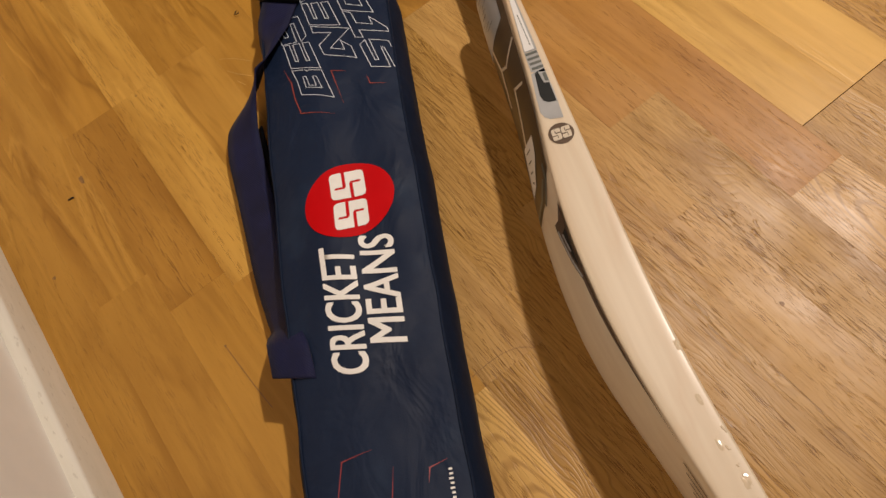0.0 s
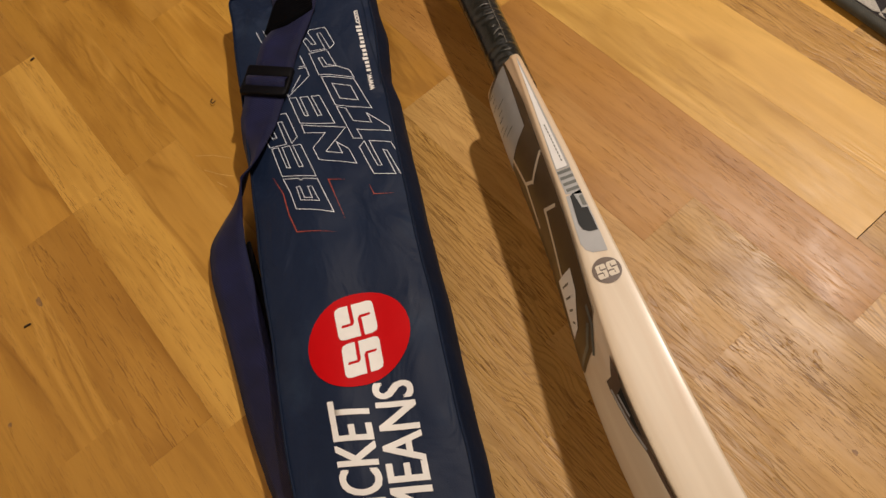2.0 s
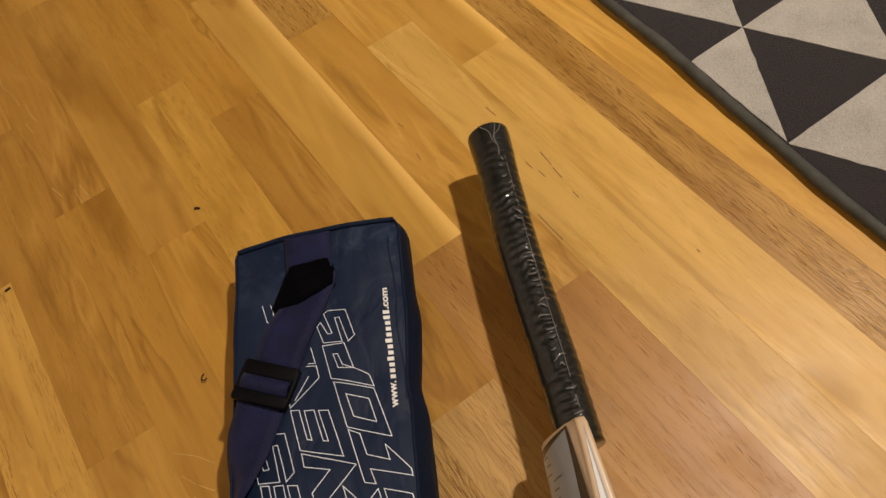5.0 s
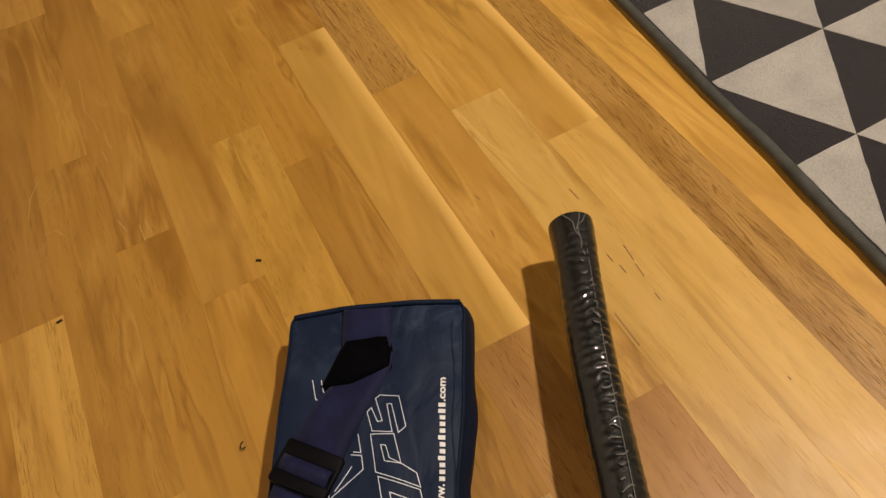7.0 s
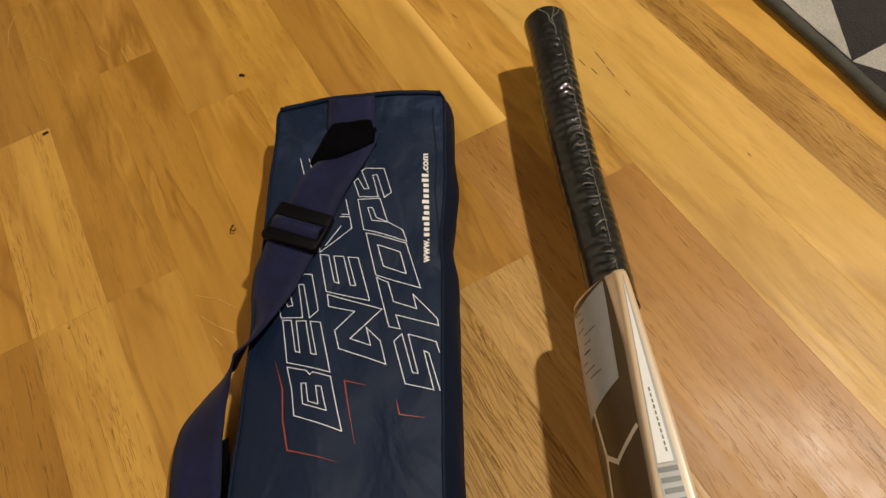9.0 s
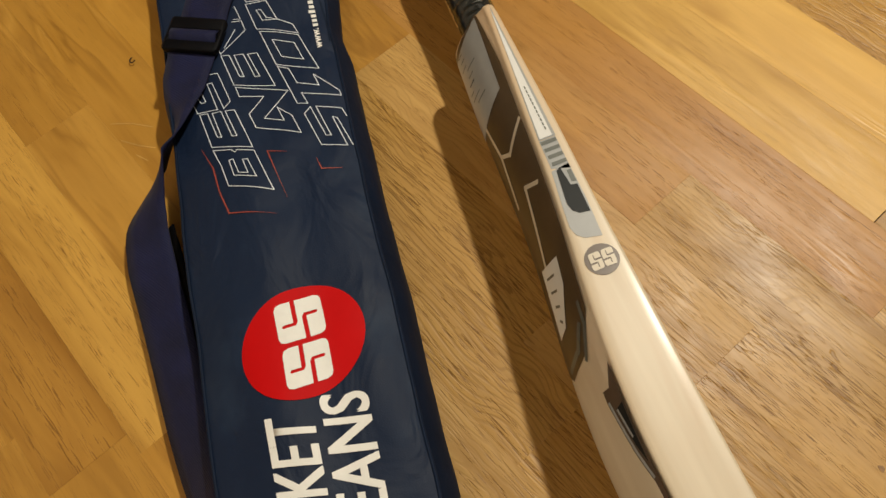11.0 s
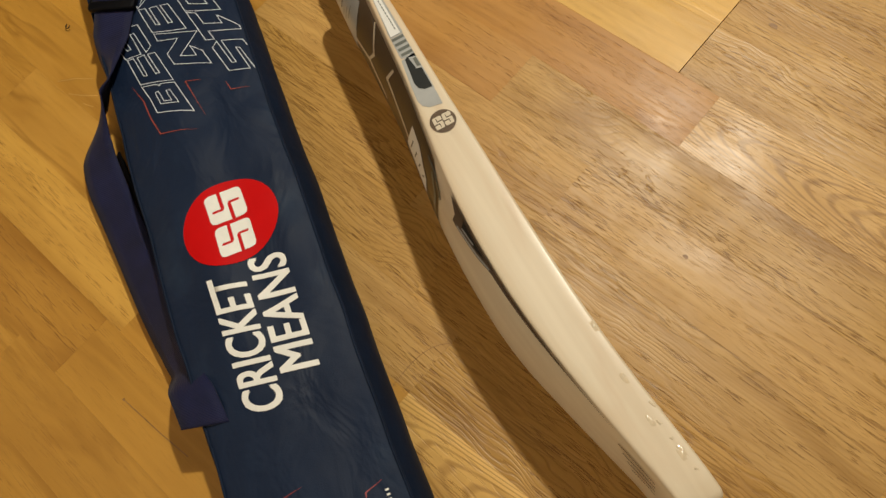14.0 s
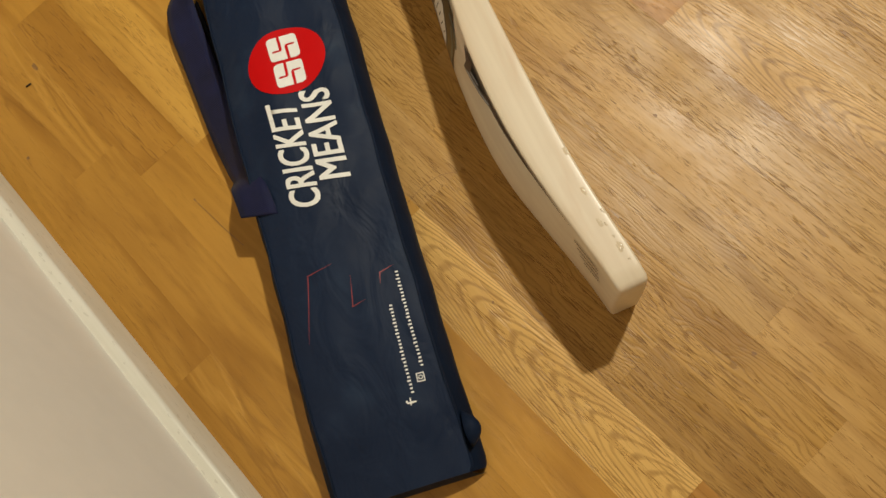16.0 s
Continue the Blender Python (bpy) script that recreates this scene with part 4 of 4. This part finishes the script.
    edge_sticker("round_badge", [(0.3295 + 0.0108 * math.cos(k * math.tau / 40), 0.0190 + 0.0108 * math.sin(k * math.tau / 40)) for k in range(40)], FILM_BROWN, 0.0005, "round dark brown badge")
    for base in (0.0192, 0.0108):
        edge_sticker("badge_block", [(0.3235 + y * 0.0118, base + 0.0076 * (1 - x) - 0.0010 * y + 0.0005) for x, y in BLOCK], FILM_CREAM, 0.0009)

    # stickers on the back, upper half
    label = back_sticker("grey_label", [(0.551, 0.0985), (0.546, 0.054), (0.472, 0.052), (0.4835, 0.0975)], FILM_GREY, 0.0009, "pale grey price label with small print")
    rng = random.Random(4)
    for k in range(9):
        s0 = 0.545 - 0.006 * k
        z0 = rng.uniform(0.060, 0.072)
        z1 = z0 + rng.uniform(0.006, 0.015)
        back_line("label_print_bar", [(s0, z0), (s0 - 0.0006, z1)], 0.0011, FILM_OLIVE if k != 5 else FILM_DARK, 0.0012)
    # the brown runs past the label to stand for shaded wood by the edge
    back_sticker("brown_label", [(0.553, 0.040), (0.553, 0.1000), (0.50, 0.1050), (0.44, 0.1052), (0.36, 0.1048), (0.305, 0.1035), (0.283, 0.090), (0.276, 0.060), (0.29, 0.040)], FILM_PANEL, 0.0004, "dark brown back label, its brown carried over shaded wood")
    back_line("label_outline", [(0.488, 0.062), (0.445, 0.070), (0.405, 0.064)], 0.0030, FILM_CREAM)
    back_line("label_outline", [(0.445, 0.070), (0.438, 0.082), (0.450, 0.1035)], 0.0030, FILM_CREAM)
    back_line("label_outline", [(0.402, 0.098), (0.408, 0.084), (0.352, 0.074)], 0.0030, FILM_CREAM)
    white = back_sticker("white_panel", [(0.352, 0.066), (0.349, 0.092), (0.330, 0.090), (0.306, 0.076), (0.303, 0.062)], FILM_WHITE, 0.0009, "white panel with small print")
    for k in range(4):
        back_line("panel_print_bar", [(0.343 - 0.010 * k, 0.072), (0.341 - 0.010 * k, 0.082 - 0.0025 * k)], 0.0018, FILM_OLIVE, 0.0012)
    back_line("label_streak", [(0.300, 0.092), (0.288, 0.082), (0.282, 0.062)], 0.004, FILM_OLIVE)
    back_line("label_streak", [(0.312, 0.098), (0.298, 0.098), (0.280, 0.088)], 0.003, FILM_OLIVE)
    back_sticker("stepped_label", [(0.270, 0.1062), (0.257, 0.0985), (0.257, 0.0915), (0.250, 0.0915), (0.216, 0.0975), (0.200, 0.1020), (0.120, 0.1046), (0.060, 0.1062), (0.2, 0.1064)], FILM_BROWN, 0.0004, "dark brown stepped back label")
    back_line("stepped_label_line", [(0.249, 0.0940), (0.218, 0.0995), (0.203, 0.1033)], 0.0019, FILM_GREY)
    back_sticker("stepped_label_core", [(0.246, 0.1050), (0.244, 0.0975), (0.222, 0.1010), (0.210, 0.1045)], FILM_DARK, 0.0006)
    back_line("stepped_label_line", [(0.243, 0.0990), (0.227, 0.1018)], 0.0016, FILM_GREY)
    for k in range(4):
        back_line("toe_stripe", [(0.052 - 0.006 * k, 0.0960 - 0.0062 * k), (0.020 - 0.002 * k, 0.0955 - 0.0062 * k)], 0.0014, FILM_BROWN)
    # crumpled spots of film on the upper edge
    rng = random.Random(8)
    for s, d in ((0.0859, 0.0104), (0.0539, 0.0110), (0.0280, 0.0046), (0.0262, 0.0062), (0.1266, 0.0078)):
        rings = []
        for k in range(7):
            f = k / 6
            ring = []
            for i in range(7):
                g = i / 6
                high = 0.0011 * math.sin(f * math.pi) * math.sin(g * math.pi) * (0.6 + 0.4 * math.sin(9 * f + 7 * g + 40 * s))
                ring.append(bat_point(s + 0.0085 * (f - 0.5) + 0.001 * g, d + 0.0040 * (g - 0.5), 0.1079 + high + rng.uniform(0, 0.00012)))
            rings.append(ring)
        part("film_crumple", loft(rings, closed=False, caps=False), FILM_FOLD, bat, "crumpled spot of shiny clear film")
    # wrinkled film bunched at the toe
    for k in range(5):
        s = 0.010 + 0.012 * k
        pts = [bat_point(s + 0.006 * (i / 6) + 0.0015 * math.sin(i * 1.7 + k), -0.0006 + 0.0008 * i + 0.0012 * k % 0.004, 0.1035 + 0.0042 * math.sin(min(1.0, i / 5) * math.pi / 2)) for i in range(7)]
        part("film_wrinkle", tube(pts, 0.0008, 8), FILM_FOLD, bat, "fold of clear film")
    return bat


build_bat()

# ---- the rug: p along its bound edge, q inwards ----
RUG = pose(0, 0, 0, 0, 0, -58.2)
RUG_P0, RUG_P1, RUG_Q0, RUG_Q1 = -2.25, -0.42, 0.7640, 1.95


def clip(poly, axis, limit, keep_above):
    out = []
    for a, b in zip(poly, poly[1:] + poly[:1]):
        ia, ib = (a[axis] >= limit) == keep_above, (b[axis] >= limit) == keep_above
        if ia:
            out.append(a)
        if ia != ib:
            t = (limit - a[axis]) / (b[axis] - a[axis])
            out.append((a[0] + (b[0] - a[0]) * t, a[1] + (b[1] - a[1]) * t))
    return out


def build_rug():
    rug = thing("rug", RUG, "flat rug with dark brown and cream triangles and grey bound edge", "rug")
    inset = 0.0125
    part("dark_ground", box(RUG_P0 + 0.008, RUG_P1 - 0.008, RUG_Q0 + 0.008, RUG_Q1 - 0.008, 0.0005, 0.0095, 0.002), PILE_DARK, rug, "dark brown woven ground")
    side, h = 0.159, 0.129
    inv = RUG.inverted()
    for i in range(-16, 18):
        for j in range(-18, 18):
            y = j * side + (side / 2 if i % 2 else 0.0)
            tri = [(0.2385 + 0.997 * p - 0.077 * q, 1.226 + 0.077 * p + 0.997 * q) for p, q in ((i * h, y), (i * h, y + side), (i * h - h, y + side / 2))]
            poly = [tuple((inv @ Vector((a, b, 0)))[:2]) for a, b in tri]
            for axis, limit, above in ((0, RUG_P0 + inset, True), (0, RUG_P1 - inset, False), (1, RUG_Q0 + inset, True), (1, RUG_Q1 - inset, False)):
                poly = clip(poly, axis, limit, above) if poly else poly
            if len(poly) < 3:
                continue
            edge = []
            for a, b in zip(poly, poly[1:] + poly[:1]):
                n = max(1, int(math.dist(a, b) / 0.012))
                for k in range(n):
                    t = k / n
                    p = (a[0] + (b[0] - a[0]) * t, a[1] + (b[1] - a[1]) * t)
                    edge.append((p[0] + 0.0012 * noise.noise((p[0] * 130, p[1] * 130, 0)), p[1] + 0.0012 * noise.noise((p[0] * 130, p[1] * 130, 9))))
            bm = bmesh.new()
            low = [bm.verts.new((*p, 0.006)) for p in edge]
            up = [bm.verts.new((*p, 0.0102)) for p in edge]
            for k in range(len(edge)):
                m = (k + 1) % len(edge)
                bm.faces.new((low[k], low[m], up[m], up[k]))
            bm.faces.new(up)
            bmesh.ops.recalc_face_normals(bm, faces=bm.faces)
            part("cream_triangle", bm, PILE_WHITE, rug, smooth=False)
    corners = [(RUG_P0, RUG_Q0), (RUG_P1, RUG_Q0), (RUG_P1, RUG_Q1), (RUG_P0, RUG_Q1), (RUG_P0, RUG_Q0)]
    for a, b in zip(corners, corners[1:]):
        n = 220
        pts = [(a[0] + (b[0] - a[0]) * k / n, a[1] + (b[1] - a[1]) * k / n) for k in range(n + 1)]
        wave = [(p[0], p[1] + 0.0025 * noise.noise((p[0] * 9, p[1] * 9, 4)), 0.0068 + 0.0008 * noise.noise((p[0] * 15, p[1] * 15, 2))) for p in pts]
        part("bound_edge", tube([(x, y + 0.006 if a[1] == b[1] == RUG_Q0 else y, z) for x, y, z in wave], [0.0060 + 0.0008 * noise.noise((x * 40, y * 40, 1)) for x, y, z in wave], 12, 0.95), RUG_BINDING, rug, "grey bound edge")
    return rug


build_rug()

# ---- crumbs and marks on the floor ----
def crumb(x, y, pts, r, label):
    ob = part("crumb", tube([(a, b, r * 0.7 + c) for a, b, c in pts], r, 6), DARK_DIRT)
    ob.matrix_world = Matrix.Translation((x, y, 0))
    tagged(ob, label, "crumb", group="crumbs on the floor")


crumb(-0.4495, 0.618, [(-0.003, -0.001, 0), (0, 0.0005, 0.0004), (0.003, 0.002, 0)], 0.0010, "tiny dark crumb lying on the oak floor")
crumb(-0.3295, 1.0438, [(-0.0025, 0, 0), (0, 0.001, 0), (0.0025, 0, 0)], 0.0014, "tiny dark crumb lying on the oak floor")
crumb(-0.2825, 0.8572, [(0.003 * math.cos(a), 0.004 * math.sin(a), 0.0006 * a) for a in (2.2, 2.8, 3.4, 4.0, 4.6, 5.2, 5.8)], 0.0006, "tiny curled dark fibre lying on the oak floor")
crumb(-0.5115, 0.9590, [(-0.002, -0.002, 0), (0, 0, 0), (0.002, 0.002, 0)], 0.0012, "tiny dark crumb lying on the oak floor")

# ---- the strip floor ----
floor = part("floor", box(U0, U1, V0, V1, -0.05, -0.0042), UNDERLAY, smooth=False)
floor.matrix_world = ROOM
tagged(floor, "lacquered honey-coloured oak strip parquet floor", "floor", kind="structure")
PITCH, FIRST = 0.0642, 0.0935
WALNUT, FLAT = (0.41, 0.226, 0.050, 0.90), (0.53, 0.315, 0.094, 0.74)
CATHEDRAL, STAINED = (0.68, 0.415, 0.115, 0.74), (0.465, 0.234, 0.034, 0.40)
FIGURED, STREAKED = (0.55, 0.300, 0.048, 0.30), (0.49, 0.270, 0.058, 0.90)
# tones: colour and coarseness of grain; LIGHT and TAN are paled for lamp glare
LIGHT, HONEY = (0.655, 0.392, 0.090, 0.15), (0.495, 0.252, 0.036, 0.22)
AMBER = (0.47, 0.242, 0.055, 0.6)
UMBER = (0.455, 0.227, 0.034, 0.22)
BRIGHT = (0.62, 0.340, 0.060, 0.18)
SAPPY = (0.57, 0.316, 0.058, 0.02)
PALE_HONEY = (0.64, 0.358, 0.066, 0.46)
STRAW = (0.55, 0.291, 0.049, 0.18)
BROWN, TAN, PALE, ZEBRA = (0.425, 0.206, 0.040, 0.45), (0.51, 0.302, 0.088, 0.88), (0.515, 0.304, 0.090, 0.84), (0.475, 0.270, 0.064, 0.97)
# strips whose ends are known: strip number, start and end along u, tone
KNOWN = {
    -3: [(-0.95, -0.35, HONEY), (-0.35, 0.25, HONEY)],
    -2: [(-1.45, -0.62, HONEY), (-0.62, 0.25, HONEY)],
    -1: [(-1.45, -0.847, HONEY), (-0.847, -0.565, STAINED), (-0.565, 0.15, HONEY)],
    0: [(-1.75, -1.083, UMBER), (-1.083, -0.847, PALE_HONEY), (-0.847, -0.546, PALE_HONEY), (-0.546, 0.03, HONEY), (0.03, 0.4, BROWN)],
    1: [(-1.297, -0.847, HONEY), (-0.847, -0.305, STRAW), (-0.305, 0.070, CATHEDRAL), (0.070, 0.5, BROWN)],
    2: [(-1.70, -1.130, UMBER), (-1.130, -0.66, HONEY), (-0.66, -0.305, TAN), (-0.305, -0.04, ZEBRA), (-0.04, 0.40, WALNUT)],
    3: [(-1.50, -1.018, STRAW), (-1.018, -0.60, HONEY), (-0.60, -0.36, ZEBRA), (-0.36, 0.122, ZEBRA), (0.122, 0.6, PALE)],
    4: [(-1.80, -1.225, HONEY), (-1.225, -0.80, FIGURED), (-0.80, -0.42, ZEBRA), (-0.42, 0.018, TAN), (0.018, 0.5, PALE)],
    5: [(-1.70, -1.142, HONEY), (-1.142, -0.70, UMBER), (-0.70, -0.316, TAN), (-0.316, 0.16, PALE)],
    6: [(-1.90, -1.345, UMBER), (-1.345, -0.836, SAPPY), (-0.836, -0.43, AMBER), (-0.43, 0.10, TAN)],
    7: [(-1.75, -1.193, STREAKED), (-1.193, -0.731, STRAW), (-0.731, -0.264, BROWN), (-0.264, 0.25, FLAT)],
    8: [(-1.65, -1.116, BRIGHT), (-1.116, -0.309, LIGHT), (-0.3082, 0.2, TAN)],
    9: [(-1.60, -1.017, SAPPY), (-1.017, -0.309, LIGHT), (-0.3082, 0.1, TAN)],
    10: [(-1.95, -1.35, STRAW), (-1.35, -0.309, STREAKED), (-0.3082, 0.1, TAN)],
    11: [(-1.75, -0.45, BRIGHT), (-0.45, 0.1, TAN)],
    12: [(-1.70, -0.70, LIGHT)],
}


def strip_box(length, width, height, rim=0.00010):
    """A strip of wood with slightly eased upper edges."""
    bm = bmesh.new()
    a, b = length / 2, width / 2
    rows = [[bm.verts.new((sx * (a - i), sy * (b - i), z)) for sx, sy in ((-1, -1), (1, -1), (1, 1), (-1, 1))] for i, z in ((0, -height), (0, -rim * 0.6), (rim, 0))]
    for lo, up in zip(rows, rows[1:]):
        for k in range(4):
            bm.faces.new((lo[k], lo[(k + 1) % 4], up[(k + 1) % 4], up[k]))
    bm.faces.new(rows[-1])
    return bm


def build_floor():
    rng = random.Random(11)
    far = bmesh.new()
    count = 0
    for k in range(-3, 65):
        v = FIRST + PITCH * (k if k < 11 else k - 0.18)
        cuts = list(KNOWN.get(k, []))
        if not cuts:
            s = U0 + rng.uniform(0.05, 0.5)
            cuts = [(U0, s, None)]
        while cuts[0][0] > U0 + 0.02:
            s = max(U0, cuts[0][0] - rng.uniform(0.3, 0.62))
            cuts.insert(0, (s, cuts[0][0], None))
        while cuts[-1][1] < U1 - 0.02:
            e = min(U1, cuts[-1][1] + rng.uniform(0.3, 0.62))
            cuts.append((cuts[-1][1], e, None))
        for u0, u1, tone in cuts:
            if tone is None:
                tone = rng.choice((STRAW, HONEY, HONEY, HONEY, HONEY, BROWN))
            shade = rng.uniform(0.95, 1.05)
            tone = (*(c * shade for c in tone[:3]), tone[3])
            hi = min(v + PITCH * (0.82 if k == 10 else 1.0), V1)
            if u1 - u0 < 0.005 or hi - v < 0.005:
                continue
            bm = strip_box(u1 - u0 - 0.00004, hi - v - 0.00004, 0.0045)
            near = v < 1.25 and u0 > -2.6 and count < 290
            if near:
                ob = part("oak_strip", bm, OAK, floor, smooth=False)
                ob.location = ((u0 + u1) / 2, (v + hi) / 2, rng.uniform(-0.0001, 0.0001))
                ob.color = tone
                count += 1
            else:
                bmesh.ops.translate(bm, verts=bm.verts, vec=((u0 + u1) / 2, (v + hi) / 2, 0))
                me = bpy.data.meshes.new("far")
                bm.to_mesh(me)
                bm.free()
                far.from_mesh(me)
                bpy.data.meshes.remove(me)
    ob = part("far_oak_strips", far, OAK, floor, smooth=False)
    ob.color = HONEY
    tagged(ob, "honey oak strips in the far part of the floor", kind="stuff")


build_floor()
INTO_ROOM = ROOM.inverted()
for x, y, r, stretch in ((0.2538, 0.4321, 0.0020, 1.2), (0.4069, 0.6297, 0.0030, 1.4), (0.2906, 0.1785, 0.0022, 1.0), (-0.4427, 0.6426, 0.0030, 2.0), (0.0592, 0.266, 0.0014, 1.0), (-0.4474, 0.5228, 0.0018, 1.3), (-0.2469, 0.4331, 0.0014, 1.0), (-0.3966, 0.7511, 0.0012, 1.0)):
    p = INTO_ROOM @ Vector((x, y, 0))
    ring = [(r * stretch * math.cos(a) * (1 + 0.25 * math.sin(3 * a + x * 40)), r * math.sin(a) * (1 + 0.2 * math.cos(2 * a + y * 30)), 0.00035) for a in [k * math.tau / 14 for k in range(14)]]
    bm = bmesh.new()
    bm.faces.new([bm.verts.new(q) for q in ring])
    ob = part("knot", bm, KNOT, floor, "small brown knot in the oak")
    ob.location = (p.x, p.y, 0)
for pts in ([(-0.297, 0.7893), (-0.278, 0.787), (-0.259, 0.7805)], [(-0.286, 0.770), (-0.271, 0.763), (-0.255, 0.758)], [(-0.271, 0.753), (-0.261, 0.746)]):
    bm = bmesh.new()
    line_strip(bm, [tuple((INTO_ROOM @ Vector((*p, 0)))[:2]) for p in pts], 0.0009)
    for v in bm.verts:
        v.co.z = 0.0003
    part("scratch", bm, SCRATCH, floor, "pale rubbed scratch in the lacquer", smooth=False)
# a thin crack running from a knot
bm = bmesh.new()
line_strip(bm, [tuple((INTO_ROOM @ Vector((*p, 0)))[:2]) for p in ((-0.2467, 0.4328), (-0.228, 0.410), (-0.214, 0.393), (-0.1945, 0.3709))], 0.0008)
for v in bm.verts:
    v.co.z = 0.0003
part("crack", bm, KNOT, floor, "thin dark crack along the oak grain", smooth=False)
# a curved dark check across two strips
pts = [(-0.0147 + 0.0585 * t, 0.3845 + 0.026 * math.sin(t * 1.9), 0) for t in [k / 14 for k in range(15)]]
bm = bmesh.new()
line_strip(bm, [tuple((INTO_ROOM @ Vector(p))[:2]) for p in pts], 0.0006)
for v in bm.verts:
    v.co.z = 0.0003
part("check", bm, KNOT, floor, "thin curved dark check in the oak", smooth=False)
# worn pale scrapes and open dark pits along the grain, in the room's own u and v
SCRAPES = [[(-1.4383, 0.2378), (-1.4075, 0.2361), (-1.3786, 0.2333), (-1.3509, 0.2391), (-1.3282, 0.2419)], [(-1.3221, 0.2477), (-1.3032, 0.2476), (-1.2869, 0.2506)], [(-1.2925, 0.2387), (-1.2714, 0.2415)], [(-1.173, 0.2332), (-1.1541, 0.2387)], [(-1.1534, 0.2529), (-1.1289, 0.2537)], [(-1.1564, 0.2598), (-1.1349, 0.2625)], [(-1.3174, 0.2124), (-1.2989, 0.2073)], [(-1.3502, 0.585), (-1.3174, 0.5911), (-1.2983, 0.5986), (-1.2757, 0.5926), (-1.2665, 0.5962)], [(-1.3172, 0.5684), (-1.3112, 0.5768), (-1.3217, 0.589)], [(-1.2337, 0.1436), (-1.2636, 0.15), (-1.2861, 0.1621)], [(-1.2455, 0.163), (-1.2568, 0.1762)], [(-1.1998, 0.1578), (-1.1993, 0.169), (-1.1865, 0.1763)]]
PITS = [[(-0.9482, 0.6544), (-0.9329, 0.6552)], [(-0.8629, 0.6592), (-0.845, 0.6574)], [(-0.8398, 0.6562), (-0.8259, 0.655)], [(-0.846, 0.6435), (-0.8371, 0.6435)], [(-0.8627, 0.6406), (-0.8536, 0.6407)], [(-0.8049, 0.6521), (-0.7974, 0.652)], [(-0.9926, 0.5717), (-0.9856, 0.5732)], [(-0.9456, 0.5638), (-0.9365, 0.5626)], [(-0.8056, 0.6105), (-0.7699, 0.6101)], [(-1.3245, 0.5011), (-1.3207, 0.5027)], [(-0.6856, 0.6933), (-0.6832, 0.6934)]]
for name, lines, width, mat, label in (("scratch", SCRAPES, 0.0011, SCRATCH, "pale rubbed scratch in the lacquer"), ("pit", PITS, 0.0010, KNOT, "short open dark pit in the oak grain")):
    for pts in lines:
        bm = bmesh.new()
        line_strip(bm, pts, width)
        for v in bm.verts:
            v.co.z = 0.0003
        part(name, bm, mat, floor, label, smooth=False)
